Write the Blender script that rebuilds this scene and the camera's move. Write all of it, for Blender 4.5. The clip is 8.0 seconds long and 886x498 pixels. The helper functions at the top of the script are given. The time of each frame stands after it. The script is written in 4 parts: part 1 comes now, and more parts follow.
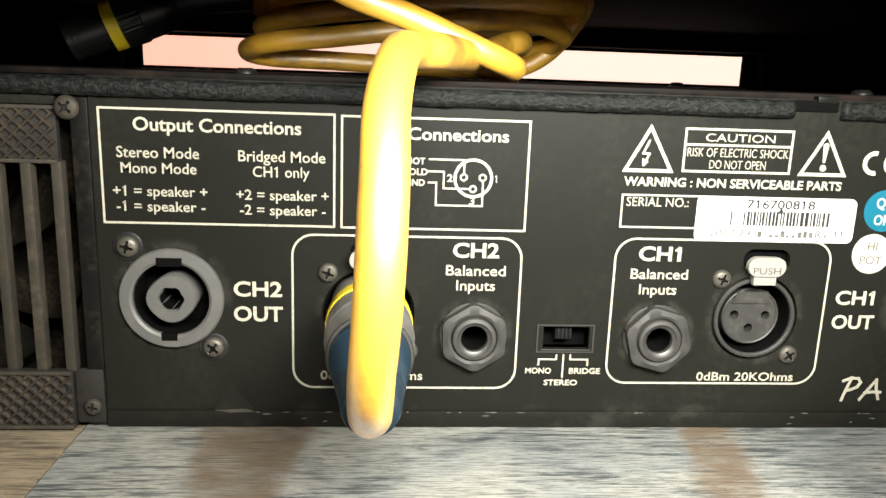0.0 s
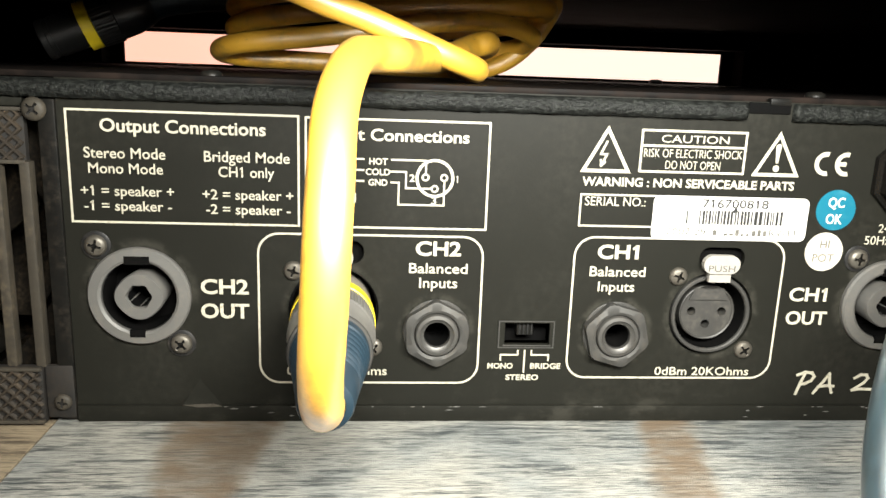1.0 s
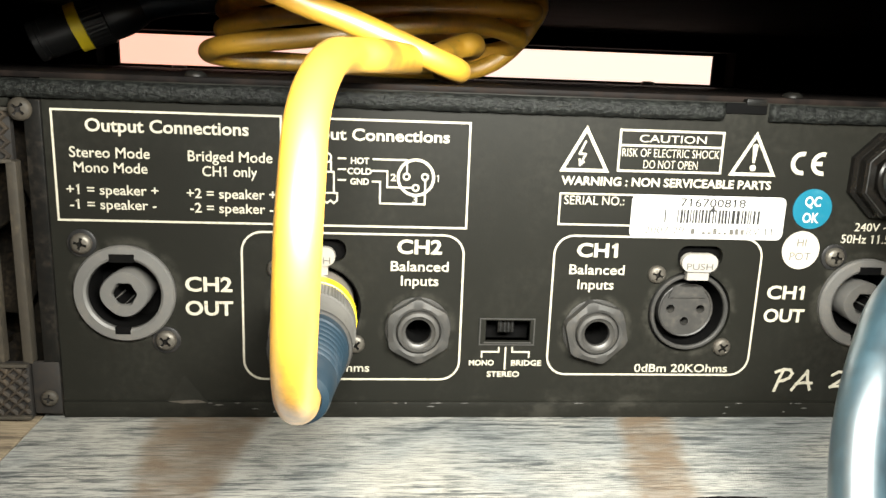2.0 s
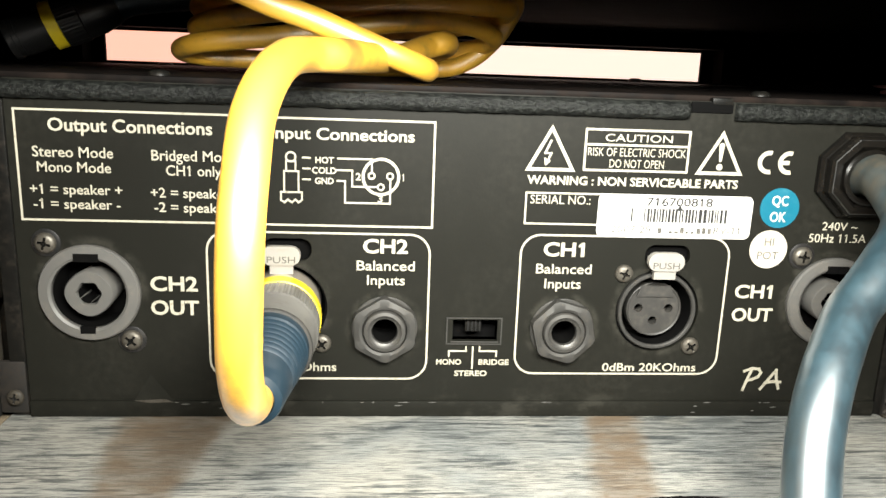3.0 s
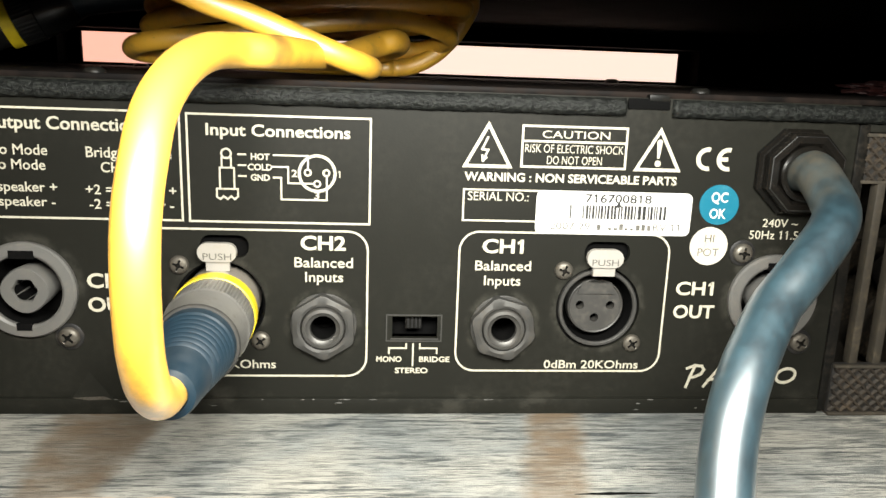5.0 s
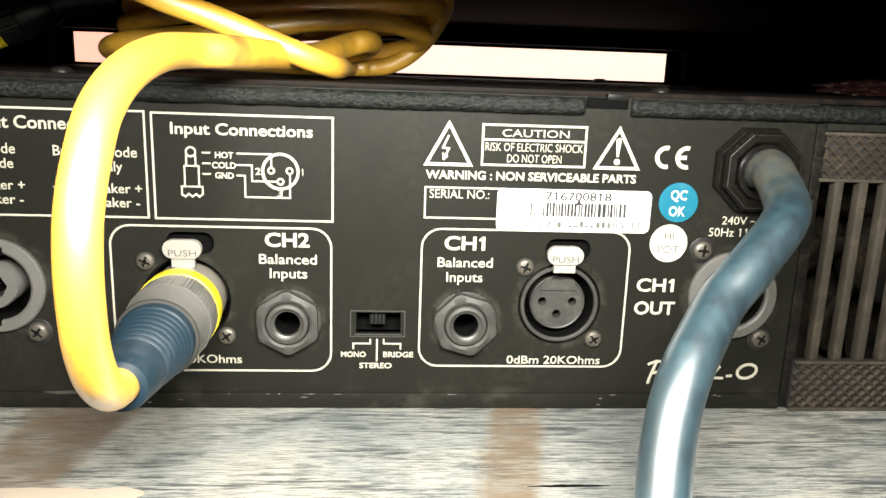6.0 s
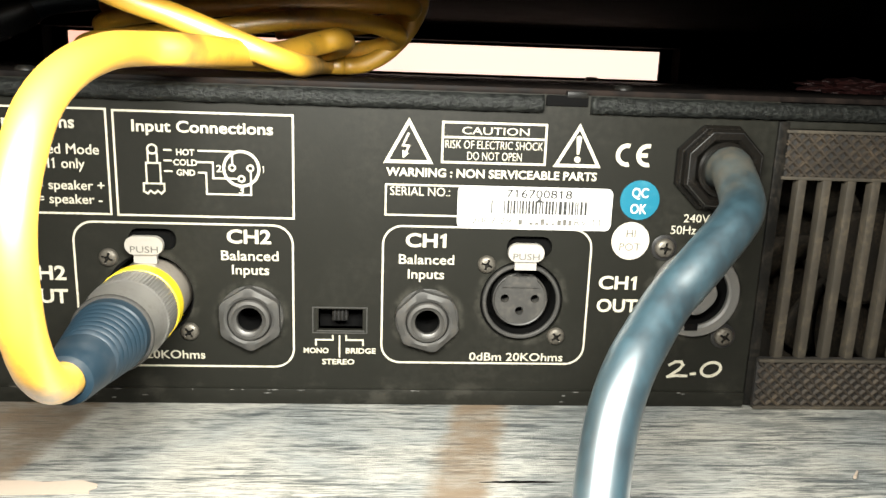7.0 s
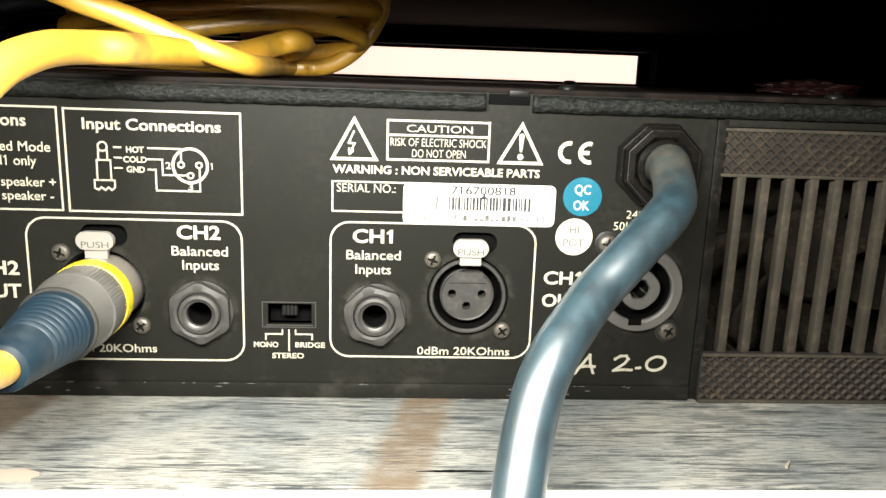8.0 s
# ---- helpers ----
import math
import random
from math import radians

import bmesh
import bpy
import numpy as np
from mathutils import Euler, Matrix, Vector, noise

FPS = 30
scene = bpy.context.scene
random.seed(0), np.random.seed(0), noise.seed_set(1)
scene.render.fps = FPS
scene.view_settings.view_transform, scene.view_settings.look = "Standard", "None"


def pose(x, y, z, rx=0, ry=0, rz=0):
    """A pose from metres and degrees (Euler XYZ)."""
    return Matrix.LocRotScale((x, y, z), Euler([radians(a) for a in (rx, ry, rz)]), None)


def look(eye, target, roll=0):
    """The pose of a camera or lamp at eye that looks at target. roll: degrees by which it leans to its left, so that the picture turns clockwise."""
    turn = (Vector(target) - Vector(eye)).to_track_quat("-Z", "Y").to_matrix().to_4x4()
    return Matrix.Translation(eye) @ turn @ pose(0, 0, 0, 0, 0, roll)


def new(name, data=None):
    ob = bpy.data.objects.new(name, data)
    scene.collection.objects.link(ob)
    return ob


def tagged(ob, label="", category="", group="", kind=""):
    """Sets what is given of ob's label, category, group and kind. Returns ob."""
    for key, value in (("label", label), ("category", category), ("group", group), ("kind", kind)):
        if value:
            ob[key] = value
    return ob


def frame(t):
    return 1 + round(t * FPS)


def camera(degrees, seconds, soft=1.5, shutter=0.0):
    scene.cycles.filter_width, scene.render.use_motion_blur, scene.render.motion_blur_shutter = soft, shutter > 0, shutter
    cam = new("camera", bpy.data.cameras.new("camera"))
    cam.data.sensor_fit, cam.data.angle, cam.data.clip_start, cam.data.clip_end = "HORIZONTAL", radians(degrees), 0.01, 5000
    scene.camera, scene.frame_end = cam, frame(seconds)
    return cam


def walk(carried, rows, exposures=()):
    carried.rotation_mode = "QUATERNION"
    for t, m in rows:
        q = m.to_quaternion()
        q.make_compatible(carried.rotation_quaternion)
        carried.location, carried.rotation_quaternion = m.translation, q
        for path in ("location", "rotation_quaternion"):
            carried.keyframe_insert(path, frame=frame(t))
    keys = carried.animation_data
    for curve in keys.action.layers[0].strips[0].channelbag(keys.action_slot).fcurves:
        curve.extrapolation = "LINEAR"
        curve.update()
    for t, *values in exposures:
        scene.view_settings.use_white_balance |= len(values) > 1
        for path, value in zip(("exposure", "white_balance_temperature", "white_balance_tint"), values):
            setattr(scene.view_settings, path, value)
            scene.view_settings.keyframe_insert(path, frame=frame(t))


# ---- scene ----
import mathutils

MM = 0.001
cam = camera(60.0, 8.0)
PATH = [
    (0, (-0.03298, -0.17717, 0.08524), (0.04160, 0.79575, -0.13352), 2.031),
    (0.5, (-0.03127, -0.17935, 0.08542), (0.04766, 0.79363, -0.13155), 2.085),
    (1, (-0.02627, -0.18172, 0.08748), (0.05878, 0.78869, -0.13851), 2.148),
    (1.5, (-0.02443, -0.18424, 0.08692), (0.05997, 0.78728, -0.13447), 2.151),
    (3, (-0.01331, -0.18517, 0.08836), (0.07109, 0.78476, -0.13992), 2.136),
    (3.5, (-0.01007, -0.18347, 0.08730), (0.07198, 0.78741, -0.13778), 2.121),
    (4, (-0.00794, -0.18475, 0.08768), (0.07597, 0.78569, -0.13861), 2.093),
    (4.5, (-0.00365, -0.18533, 0.08722), (0.08244, 0.78544, -0.13682), 2.112),
    (6, (0.01261, -0.19064, 0.08764), (0.09046, 0.78074, -0.13679), 2.038),
    (6.5, (0.01699, -0.19173, 0.08770), (0.09176, 0.77978, -0.13720), 2.061),
    (7, (0.02512, -0.19243, 0.08784), (0.08966, 0.77947, -0.13853), 2.008),
    (7.5, (0.03140, -0.19484, 0.08740), (0.09039, 0.77803, -0.13628), 1.949),
    (8, (0.03912, -0.19772, 0.08661), (0.10259, 0.77595, -0.13233), 1.994),
]
walk(cam, [(t, look(eye, target, roll)) for t, eye, target, roll in PATH],
     [(0, -0.1), (0.8, 0.02), (1.5, 0.02), (3.0, -0.06), (3.5, -0.18), (4, -0.17), (4.5, -0.30), (6.0, 0.04), (8.0, 0.0)])

# ---- light: a wide fixed lamp added above the view for the one moving with the lens, faint warm room light ----
world = bpy.data.worlds.new("room_light")
world.use_nodes = True
scene.world = world
world.node_tree.nodes["Background"].inputs[0].default_value = (1.0, 0.82, 0.66, 1)
world.node_tree.nodes["Background"].inputs[1].default_value = 0.008


def area_lamp(name, eye, target, sx, sy, watts, colour):
    data = bpy.data.lights.new(name, "AREA")
    data.shape, data.size, data.size_y, data.energy, data.color = "RECTANGLE", sx, sy, watts, colour
    ob = new(name, data)
    ob.matrix_world = look(eye, target)
    return ob


area_lamp("stand_in_lamp", (0.019, -0.149, 0.124), (0.012, -0.050, 0.022), 0.130, 0.038, 1.9, (0.98, 0.972, 0.895))


# ---- materials ----
class Nodes:
    def __init__(self, name):
        self.mat = bpy.data.materials.new(name)
        self.mat.use_nodes = True
        self.tree = self.mat.node_tree
        self.bsdf = self.tree.nodes["Principled BSDF"]
        self.pos = self.add("ShaderNodeNewGeometry").outputs["Position"]

    def add(self, kind):
        return self.tree.nodes.new(kind)

    def put(self, socket, value):
        if isinstance(value, bpy.types.NodeSocket):
            self.tree.links.new(value, socket)
        else:
            socket.default_value = value

    def scaled(self, sx, sy, sz):
        n = self.add("ShaderNodeVectorMath")
        n.operation = "MULTIPLY"
        self.put(n.inputs[0], self.pos)
        n.inputs[1].default_value = (sx, sy, sz)
        return n.outputs[0]

    def noise(self, scale, detail=4.0, rough=0.55, stretch=None):
        n = self.add("ShaderNodeTexNoise")
        self.put(n.inputs["Vector"], self.scaled(*stretch) if stretch else self.pos)
        n.inputs["Scale"].default_value = scale
        n.inputs["Detail"].default_value = detail
        n.inputs["Roughness"].default_value = rough
        return n.outputs["Fac"]

    def ramp(self, fac, lo, hi):
        n = self.add("ShaderNodeMapRange")
        n.interpolation_type = "SMOOTHSTEP"
        self.put(n.inputs["Value"], fac)
        n.inputs["From Min"].default_value, n.inputs["From Max"].default_value = lo, hi
        return n.outputs["Result"]

    def math(self, op, a, b=0.0):
        n = self.add("ShaderNodeMath")
        n.operation = op
        self.put(n.inputs[0], a)
        self.put(n.inputs[1], b)
        return n.outputs[0]

    def mix(self, fac, a, b):
        n = self.add("ShaderNodeMix")
        n.data_type = "RGBA"
        self.put(n.inputs["Factor"], fac)
        self.put(n.inputs["A"], a if isinstance(a, bpy.types.NodeSocket) else (*a, 1))
        self.put(n.inputs["B"], b if isinstance(b, bpy.types.NodeSocket) else (*b, 1))
        return n.outputs["Result"]

    def axis(self, i):
        n = self.add("ShaderNodeSeparateXYZ")
        self.put(n.inputs[0], self.pos)
        return n.outputs[i]

    def bump(self, height, metres, strength=1.0):
        n = self.add("ShaderNodeBump")
        n.inputs["Distance"].default_value = metres
        n.inputs["Strength"].default_value = strength
        self.put(n.inputs["Height"], height)
        self.put(self.bsdf.inputs["Normal"], n.outputs[0])

    def done(self, colour, rough, metal=0.0, spec=0.5, coat=0.0):
        self.put(self.bsdf.inputs["Base Color"], colour if isinstance(colour, bpy.types.NodeSocket) else (*colour, 1))
        self.put(self.bsdf.inputs["Roughness"], rough)
        self.put(self.bsdf.inputs["Metallic"], metal)
        self.put(self.bsdf.inputs["Specular IOR Level"], spec)
        self.bsdf.inputs["Coat Weight"].default_value = coat
        return self.mat


def dusty(name, colour, dust, amount, rough, scale=90.0, grain=2500.0, depth=0.00004, metal=0.0, spec=0.5):
    """A surface with patchy dust in its grain."""
    n = Nodes(name)
    fine = n.noise(grain, 2.0)
    patches = n.math("MULTIPLY", n.ramp(n.noise(scale, 5.0, 0.65), 0.38, 0.72), n.ramp(n.noise(grain * 0.35, 3.0), 0.3, 0.75))
    fac = n.math("MULTIPLY", patches, amount)
    n.bump(fine, depth, 0.6)
    return n.done(n.mix(fac, colour, dust), n.math("ADD", n.math("MULTIPLY", fac, 0.3), rough), metal, spec)


def panel_material():
    """Black paint with faint cloudy dust, brown grime rubbed in round the sockets and along the foot."""
    n = Nodes("black_panel_paint")
    fine = n.noise(1500.0, 2.0)
    cloud = n.math("MULTIPLY", n.ramp(n.noise(34.0, 5.0, 0.65), 0.40, 0.72), n.ramp(n.noise(525.0, 3.0), 0.3, 0.75))
    smear = n.ramp(n.noise(190.0, 5.0, 0.7), 0.40, 0.66)
    fac = n.math("MULTIPLY", cloud, 0.24)
    x, z = n.axis(0), n.axis(2)
    for cx, cz, r, w in ((-0.0826, 0.0325, 0.0124, 0.0024), (0.1054, 0.0324, 0.0124, 0.0024), (-0.0367, 0.0292, 0.0116, 0.0018), (0.0591, 0.0292, 0.0116, 0.0018), (-0.0113, 0.0240, 0.0088, 0.0018), (0.0343, 0.0240, 0.0088, 0.0018)):
        dx, dz = n.math("SUBTRACT", x, cx), n.math("SUBTRACT", z, cz)
        far = n.math("SQRT", n.math("ADD", n.math("MULTIPLY", dx, dx), n.math("MULTIPLY", dz, dz)))
        halo = n.math("SUBTRACT", 1.0, n.ramp(n.math("ABSOLUTE", n.math("SUBTRACT", far, r)), 0.0, w))
        fac = n.math("MAXIMUM", fac, n.math("MULTIPLY", n.math("MULTIPLY", halo, smear), 0.60))
    foot = n.math("MULTIPLY", n.math("SUBTRACT", 1.0, n.ramp(z, 0.0035, 0.013)), n.ramp(n.noise(120.0, 6.0, 0.7, (0.6, 1.0, 1.0)), 0.50, 0.68))
    fac = n.math("MAXIMUM", fac, n.math("MULTIPLY", foot, 0.42))
    n.bump(fine, 0.00003, 0.6)
    return n.done(n.mix(fac, (0.0088, 0.0088, 0.0068), (0.037, 0.035, 0.028)), n.math("ADD", n.math("MULTIPLY", fac, 0.3), 0.50), 0.0, 0.12)


PAINT = panel_material()
CHASSIS = dusty("black_chassis_paint", (0.005, 0.005, 0.0045), (0.05, 0.04, 0.03), 0.4, 0.40, 90.0, 2600.0, 0.00004, 0.0, 0.15)
GRILLE = dusty("dusty_grille_paint", (0.030, 0.026, 0.020), (0.105, 0.082, 0.053), 0.5, 0.6, 110.0, 2200.0, 0.00006, 0.0, 0.25)
# dust colour kept very dark, so that it also paints the mesh holes' shade
MESHED = dusty("grimy_shaded_mesh", (0.0040, 0.0031, 0.0022), (0.028, 0.018, 0.009), 0.7, 0.7, 140.0, 2200.0, 0.00006)
PLASTIC = dusty("black_socket_plastic", (0.010, 0.010, 0.010), (0.07, 0.06, 0.05), 0.4, 0.42, 160.0, 2600.0, 0.00002, 0.0, 0.3)
GREY = dusty("grey_socket_plastic", (0.085, 0.083, 0.078), (0.14, 0.122, 0.10), 0.5, 0.5, 150.0, 2600.0, 0.00002)
STEEL = dusty("dull_steel", (0.105, 0.096, 0.080), (0.045, 0.034, 0.023), 0.9, 0.45, 260.0, 2600.0, 0.00005, 0.6)
NUT = dusty("dark_plated_nut", (0.050, 0.049, 0.046), (0.075, 0.066, 0.054), 0.7, 0.56, 200.0, 2600.0, 0.00003, 0.55)
COLLAR = dusty("worn_plated_collar", (0.062, 0.060, 0.056), (0.060, 0.052, 0.042), 0.6, 0.42, 220.0, 2600.0, 0.00003, 0.45)
BRIGHT = dusty("pressed_metal_tab", (0.30, 0.285, 0.26), (0.27, 0.23, 0.17), 0.4, 0.45, 300.0, 2400.0, 0.00002, 0.25)
# ribs lighter than their backing: the relief's contrast is put into the colour
RIB = dusty("lightened_mesh_ribs", (0.0150, 0.0110, 0.0070), (0.060, 0.040, 0.020), 0.7, 0.6, 140.0, 2200.0, 0.00006)
GLOSS = dusty("glossy_black_nylon", (0.005, 0.0046, 0.004), (0.030, 0.023, 0.015), 0.20, 0.24, 120.0, 2600.0, 0.00003, 0.0, 0.2)
INSERT = dusty("dusty_grey_insert", (0.026, 0.025, 0.023), (0.075, 0.067, 0.055), 0.6, 0.5, 200.0, 2600.0, 0.00003)
# near-black for recesses and gaps: their shade is put into the colour
CAVE = dusty("shaded_recess_black", (0.0025, 0.0025, 0.0025), (0.007, 0.006, 0.005), 0.5, 0.85, 90.0, 2500.0, 0.00004, 0.0, 0.05)
FAN = dusty("dusty_fan_plastic", (0.008, 0.007, 0.0055), (0.060, 0.044, 0.028), 0.8, 0.8, 80.0, 2500.0, 0.00004, 0.0, 0.1)


def print_material():
    n = Nodes("cream_screen_print")
    wear = n.ramp(n.noise(1400.0, 3.0), 0.30, 0.46)
    return n.done(n.mix(wear, (0.23, 0.205, 0.15), (0.40, 0.375, 0.30)), 0.55)


def strip_material():
    n = Nodes("crinkled_black_seal")
    a = n.noise(900.0, 4.0, 0.6, (0.7, 1.0, 1.3))
    n.bump(a, 0.0007, 0.9)
    return n.done(n.mix(n.ramp(a, 0.4, 0.7), (0.005, 0.0054, 0.0050), (0.017, 0.0185, 0.0165)), 0.5, 0.0, 0.15)


def lid_material():
    n = Nodes("dusty_black_lid")
    d = n.ramp(n.noise(120.0, 5.0), 0.35, 0.7)
    n.bump(n.noise(1800.0), 0.00004, 0.5)
    return n.done(n.mix(d, (0.004, 0.0034, 0.0032), (0.014, 0.0095, 0.0075)), n.math("ADD", n.math("MULTIPLY", d, 0.2), 0.55), 0.0, 0.08)


def wood_material(name, pale, grey, dark, brown, bands):
    """Weathered board with the grain along x; bands: brown bands as (x at the panel, run per metre towards the front,
    half width).
    """
    n = Nodes(name)
    grain = n.noise(800.0, 8.0, 0.76, (0.055, 1.0, 1.0))
    fibre = n.noise(2600.0, 5.0, 0.7, (0.055, 1.0, 1.0))
    cloud = n.noise(30.0, 4.0, 0.6, (0.6, 1.0, 1.0))
    broad = n.noise(85.0, 4.0, 0.65, (0.35, 1.0, 1.0))
    col = n.mix(n.ramp(cloud, 0.38, 0.66), pale, grey)
    streak = n.math("MULTIPLY", n.ramp(grain, 0.50, 0.555), n.ramp(broad, 0.40, 0.56))
    col = n.mix(n.math("MULTIPLY", streak, 0.88), col, dark)
    patch = n.math("MULTIPLY", n.ramp(n.noise(48.0, 5.0, 0.7, (0.45, 1.0, 1.0)), 0.50, 0.64), n.ramp(grain, 0.40, 0.52))
    col = n.mix(n.math("MULTIPLY", patch, 0.60), col, dark)
    col = n.mix(n.math("MULTIPLY", n.ramp(fibre, 0.50, 0.57), 0.68), col, dark)
    x, y = n.axis(0), n.axis(1)
    wobble = n.math("MULTIPLY", n.math("SUBTRACT", n.noise(160.0, 4.0, 0.6, (1.0, 1.0, 1.0)), 0.5), 0.006)
    for x0, run, half, taper in bands:
        off = n.math("ABSOLUTE", n.math("ADD", n.math("SUBTRACT", n.math("SUBTRACT", x, x0), n.math("MULTIPLY", y, run)), wobble))
        off = n.math("SUBTRACT", off, n.math("MULTIPLY", y, taper))
        mask = n.math("SUBTRACT", 1.0, n.ramp(off, half - 0.0028, half + 0.0026))
        mask = n.math("MULTIPLY", mask, n.math("SUBTRACT", 0.92, n.math("MULTIPLY", n.ramp(grain, 0.48, 0.68), 0.45)))
        mask = n.math("MULTIPLY", mask, n.math("ADD", 0.55, n.math("MULTIPLY", n.ramp(n.noise(140.0, 5.0, 0.65, (0.5, 1.0, 1.0)), 0.36, 0.60), 0.45)))
        col = n.mix(mask, col, brown)
    n.bump(n.math("ADD", grain, n.math("MULTIPLY", fibre, 0.5)), 0.0005, 0.7)
    return n.done(col, 0.62)


def rubber(name, colour, dirt, amount, rough, coat=0.0, scale=70.0, spec=0.5):
    n = Nodes(name)
    smear = n.math("MULTIPLY", n.ramp(n.noise(scale, 5.0, 0.65), 0.5, 0.72), amount)
    n.bump(n.noise(500.0, 3.0), 0.00006, 0.5)
    n.bsdf.inputs["Coat Roughness"].default_value = 0.5
    return n.done(n.mix(smear, colour, dirt), n.math("ADD", n.math("MULTIPLY", smear, 0.15), rough), 0.0, spec, coat)


def mains_material():
    """Black sheath, bluish light put into its highlight tints, grey with dust towards the gland."""
    n = Nodes("black_cable_sheath")
    near = n.math("SUBTRACT", 1.0, n.ramp(n.math("ADD", n.math("MULTIPLY", n.axis(1), -1.0), n.math("MULTIPLY", n.noise(120.0, 4.0), 0.02)), 0.020, 0.046))
    specks = n.ramp(n.noise(150.0, 6.0, 0.7), 0.40, 0.64)
    fac = n.math("MULTIPLY", near, n.math("ADD", n.math("MULTIPLY", specks, 0.45), 0.40))
    n.bump(n.noise(210.0, 4.0, 0.6, (1.0, 1.0, 0.55)), 0.00022, 0.6)
    film = n.ramp(n.noise(210.0, 6.0, 0.7, (1.0, 1.0, 0.5)), 0.28, 0.74)
    sheath = n.mix(film, (0.007, 0.018, 0.024), (0.021, 0.046, 0.058))
    n.bsdf.inputs["Specular Tint"].default_value = (0.80, 0.95, 1.0, 1.0)
    n.bsdf.inputs["Coat Tint"].default_value = (0.90, 0.97, 1.0, 1.0)
    n.bsdf.inputs["Coat Roughness"].default_value = 0.35
    n.bsdf.inputs["Coat IOR"].default_value = 2.4
    rough = n.math("ADD", n.math("MULTIPLY", fac, 0.2), n.math("ADD", n.math("MULTIPLY", film, 0.08), 0.44))
    clean = n.math("SUBTRACT", 1.0, n.math("MULTIPLY", near, 0.9))
    n.put(n.bsdf.inputs["Coat Weight"], clean)
    n.put(n.bsdf.inputs["Base Color"], n.mix(fac, sheath, (0.075, 0.062, 0.043)))
    n.put(n.bsdf.inputs["Roughness"], rough)
    n.bsdf.inputs["Specular IOR Level"].default_value = 0.4
    return n.mat


PRINT = print_material()
SEAL = strip_material()
LID = lid_material()
WOOD = wood_material("weathered_grey_board", (0.275, 0.266, 0.232), (0.185, 0.194, 0.186), (0.022, 0.027, 0.029), (0.108, 0.074, 0.044), ((-0.0635, 0.0, 0.0142, 0.15), (0.0496, 0.21, 0.0068, 0.0)))
WOOD_BROWN = wood_material("brown_board", (0.22, 0.175, 0.115), (0.16, 0.13, 0.085), (0.06, 0.045, 0.03), (0.2, 0.14, 0.08), ())
EDGE = rubber("white_board_edging", (0.75, 0.74, 0.71), (0.6, 0.57, 0.5), 0.3, 0.45)
PAPER = rubber("cream_paper_scrap", (0.29, 0.235, 0.185), (0.21, 0.18, 0.145), 0.6, 0.75, 0.0, 130.0)


def yellow_material():
    """Yellow sheath with scattered grime and one dark smudge; a strong coat stands in for blown-out light."""
    n = Nodes("yellow_cable_sheath")
    grime = n.math("MULTIPLY", n.ramp(n.noise(75.0, 6.0, 0.68), 0.46, 0.70), 0.55)
    specks = n.math("MULTIPLY", n.ramp(n.noise(420.0, 3.0, 0.6), 0.68, 0.74), 0.55)
    gap = n.add("ShaderNodeVectorMath")
    gap.operation = "DISTANCE"
    n.put(gap.inputs[0], n.pos)
    gap.inputs[1].default_value = (-0.0205, -0.0150, 0.0915)
    spot = n.math("SUBTRACT", 1.0, n.ramp(n.math("ADD", gap.outputs["Value"], n.math("MULTIPLY", n.noise(260.0, 4.0), 0.006)), 0.0040, 0.0095))
    fac = n.math("MAXIMUM", n.math("MAXIMUM", grime, specks), n.math("MULTIPLY", spot, 0.85))
    n.bump(n.noise(500.0, 3.0), 0.00005, 0.5)
    n.bsdf.inputs["Coat Roughness"].default_value = 0.43
    n.bsdf.inputs["Coat IOR"].default_value = 2.35
    return n.done(n.mix(fac, (0.82, 0.44, 0.028), (0.17, 0.085, 0.014)), 0.6, 0.0, 0.5, 1.0)


YELLOW = yellow_material()
RING = rubber("yellow_plastic_ring", (0.80, 0.60, 0.02), (0.5, 0.35, 0.02), 0.3, 0.4)
BOOT = rubber("blue_black_rubber", (0.008, 0.020, 0.031), (0.05, 0.06, 0.07), 0.5, 0.42)
MAINS = mains_material()
KNURL = dusty("knurled_grey_metal", (0.34, 0.33, 0.31), (0.22, 0.20, 0.16), 0.4, 0.34, 200.0, 2600.0, 0.00002, 0.75)
SHELL = dusty("nickel_shell", (0.50, 0.45, 0.38), (0.30, 0.24, 0.17), 0.4, 0.30, 200.0, 2600.0, 0.00001, 0.6)
BLACK_METAL = dusty("black_plug_metal", (0.010, 0.010, 0.010), (0.035, 0.028, 0.02), 0.3, 0.32)
STICKER = rubber("white_sticker", (0.54, 0.53, 0.50), (0.46, 0.43, 0.38), 0.35, 0.4)
BLUE = rubber("blue_sticker", (0.004, 0.105, 0.16), (0.05, 0.18, 0.23), 0.5, 0.4, 0.0, 240.0)
OFFWHITE = rubber("off_white_sticker", (0.43, 0.40, 0.34), (0.27, 0.22, 0.155), 0.5, 0.5, 0.0, 220.0)
INK = rubber("grey_black_ink", (0.008, 0.008, 0.008), (0.09, 0.085, 0.075), 0.3, 0.6, 0.0, 700.0)
FAINT = rubber("faded_grey_ink", (0.07, 0.066, 0.058), (0.24, 0.22, 0.19), 0.5, 0.6, 0.0, 500.0)
RACK = dusty("black_rack_paint", (0.0018, 0.0014, 0.0014), (0.003, 0.0017, 0.0015), 0.5, 0.85, 60.0, 2500.0, 0.00004, 0.0, 0.03)
REDDISH = dusty("dark_red_plastic", (0.035, 0.007, 0.006), (0.025, 0.010, 0.009), 0.5, 0.6, 120.0)
PLASTER = dusty("room_plaster", (0.5, 0.45, 0.4), (0.4, 0.36, 0.3), 0.5, 0.8, 3.0, 200.0)


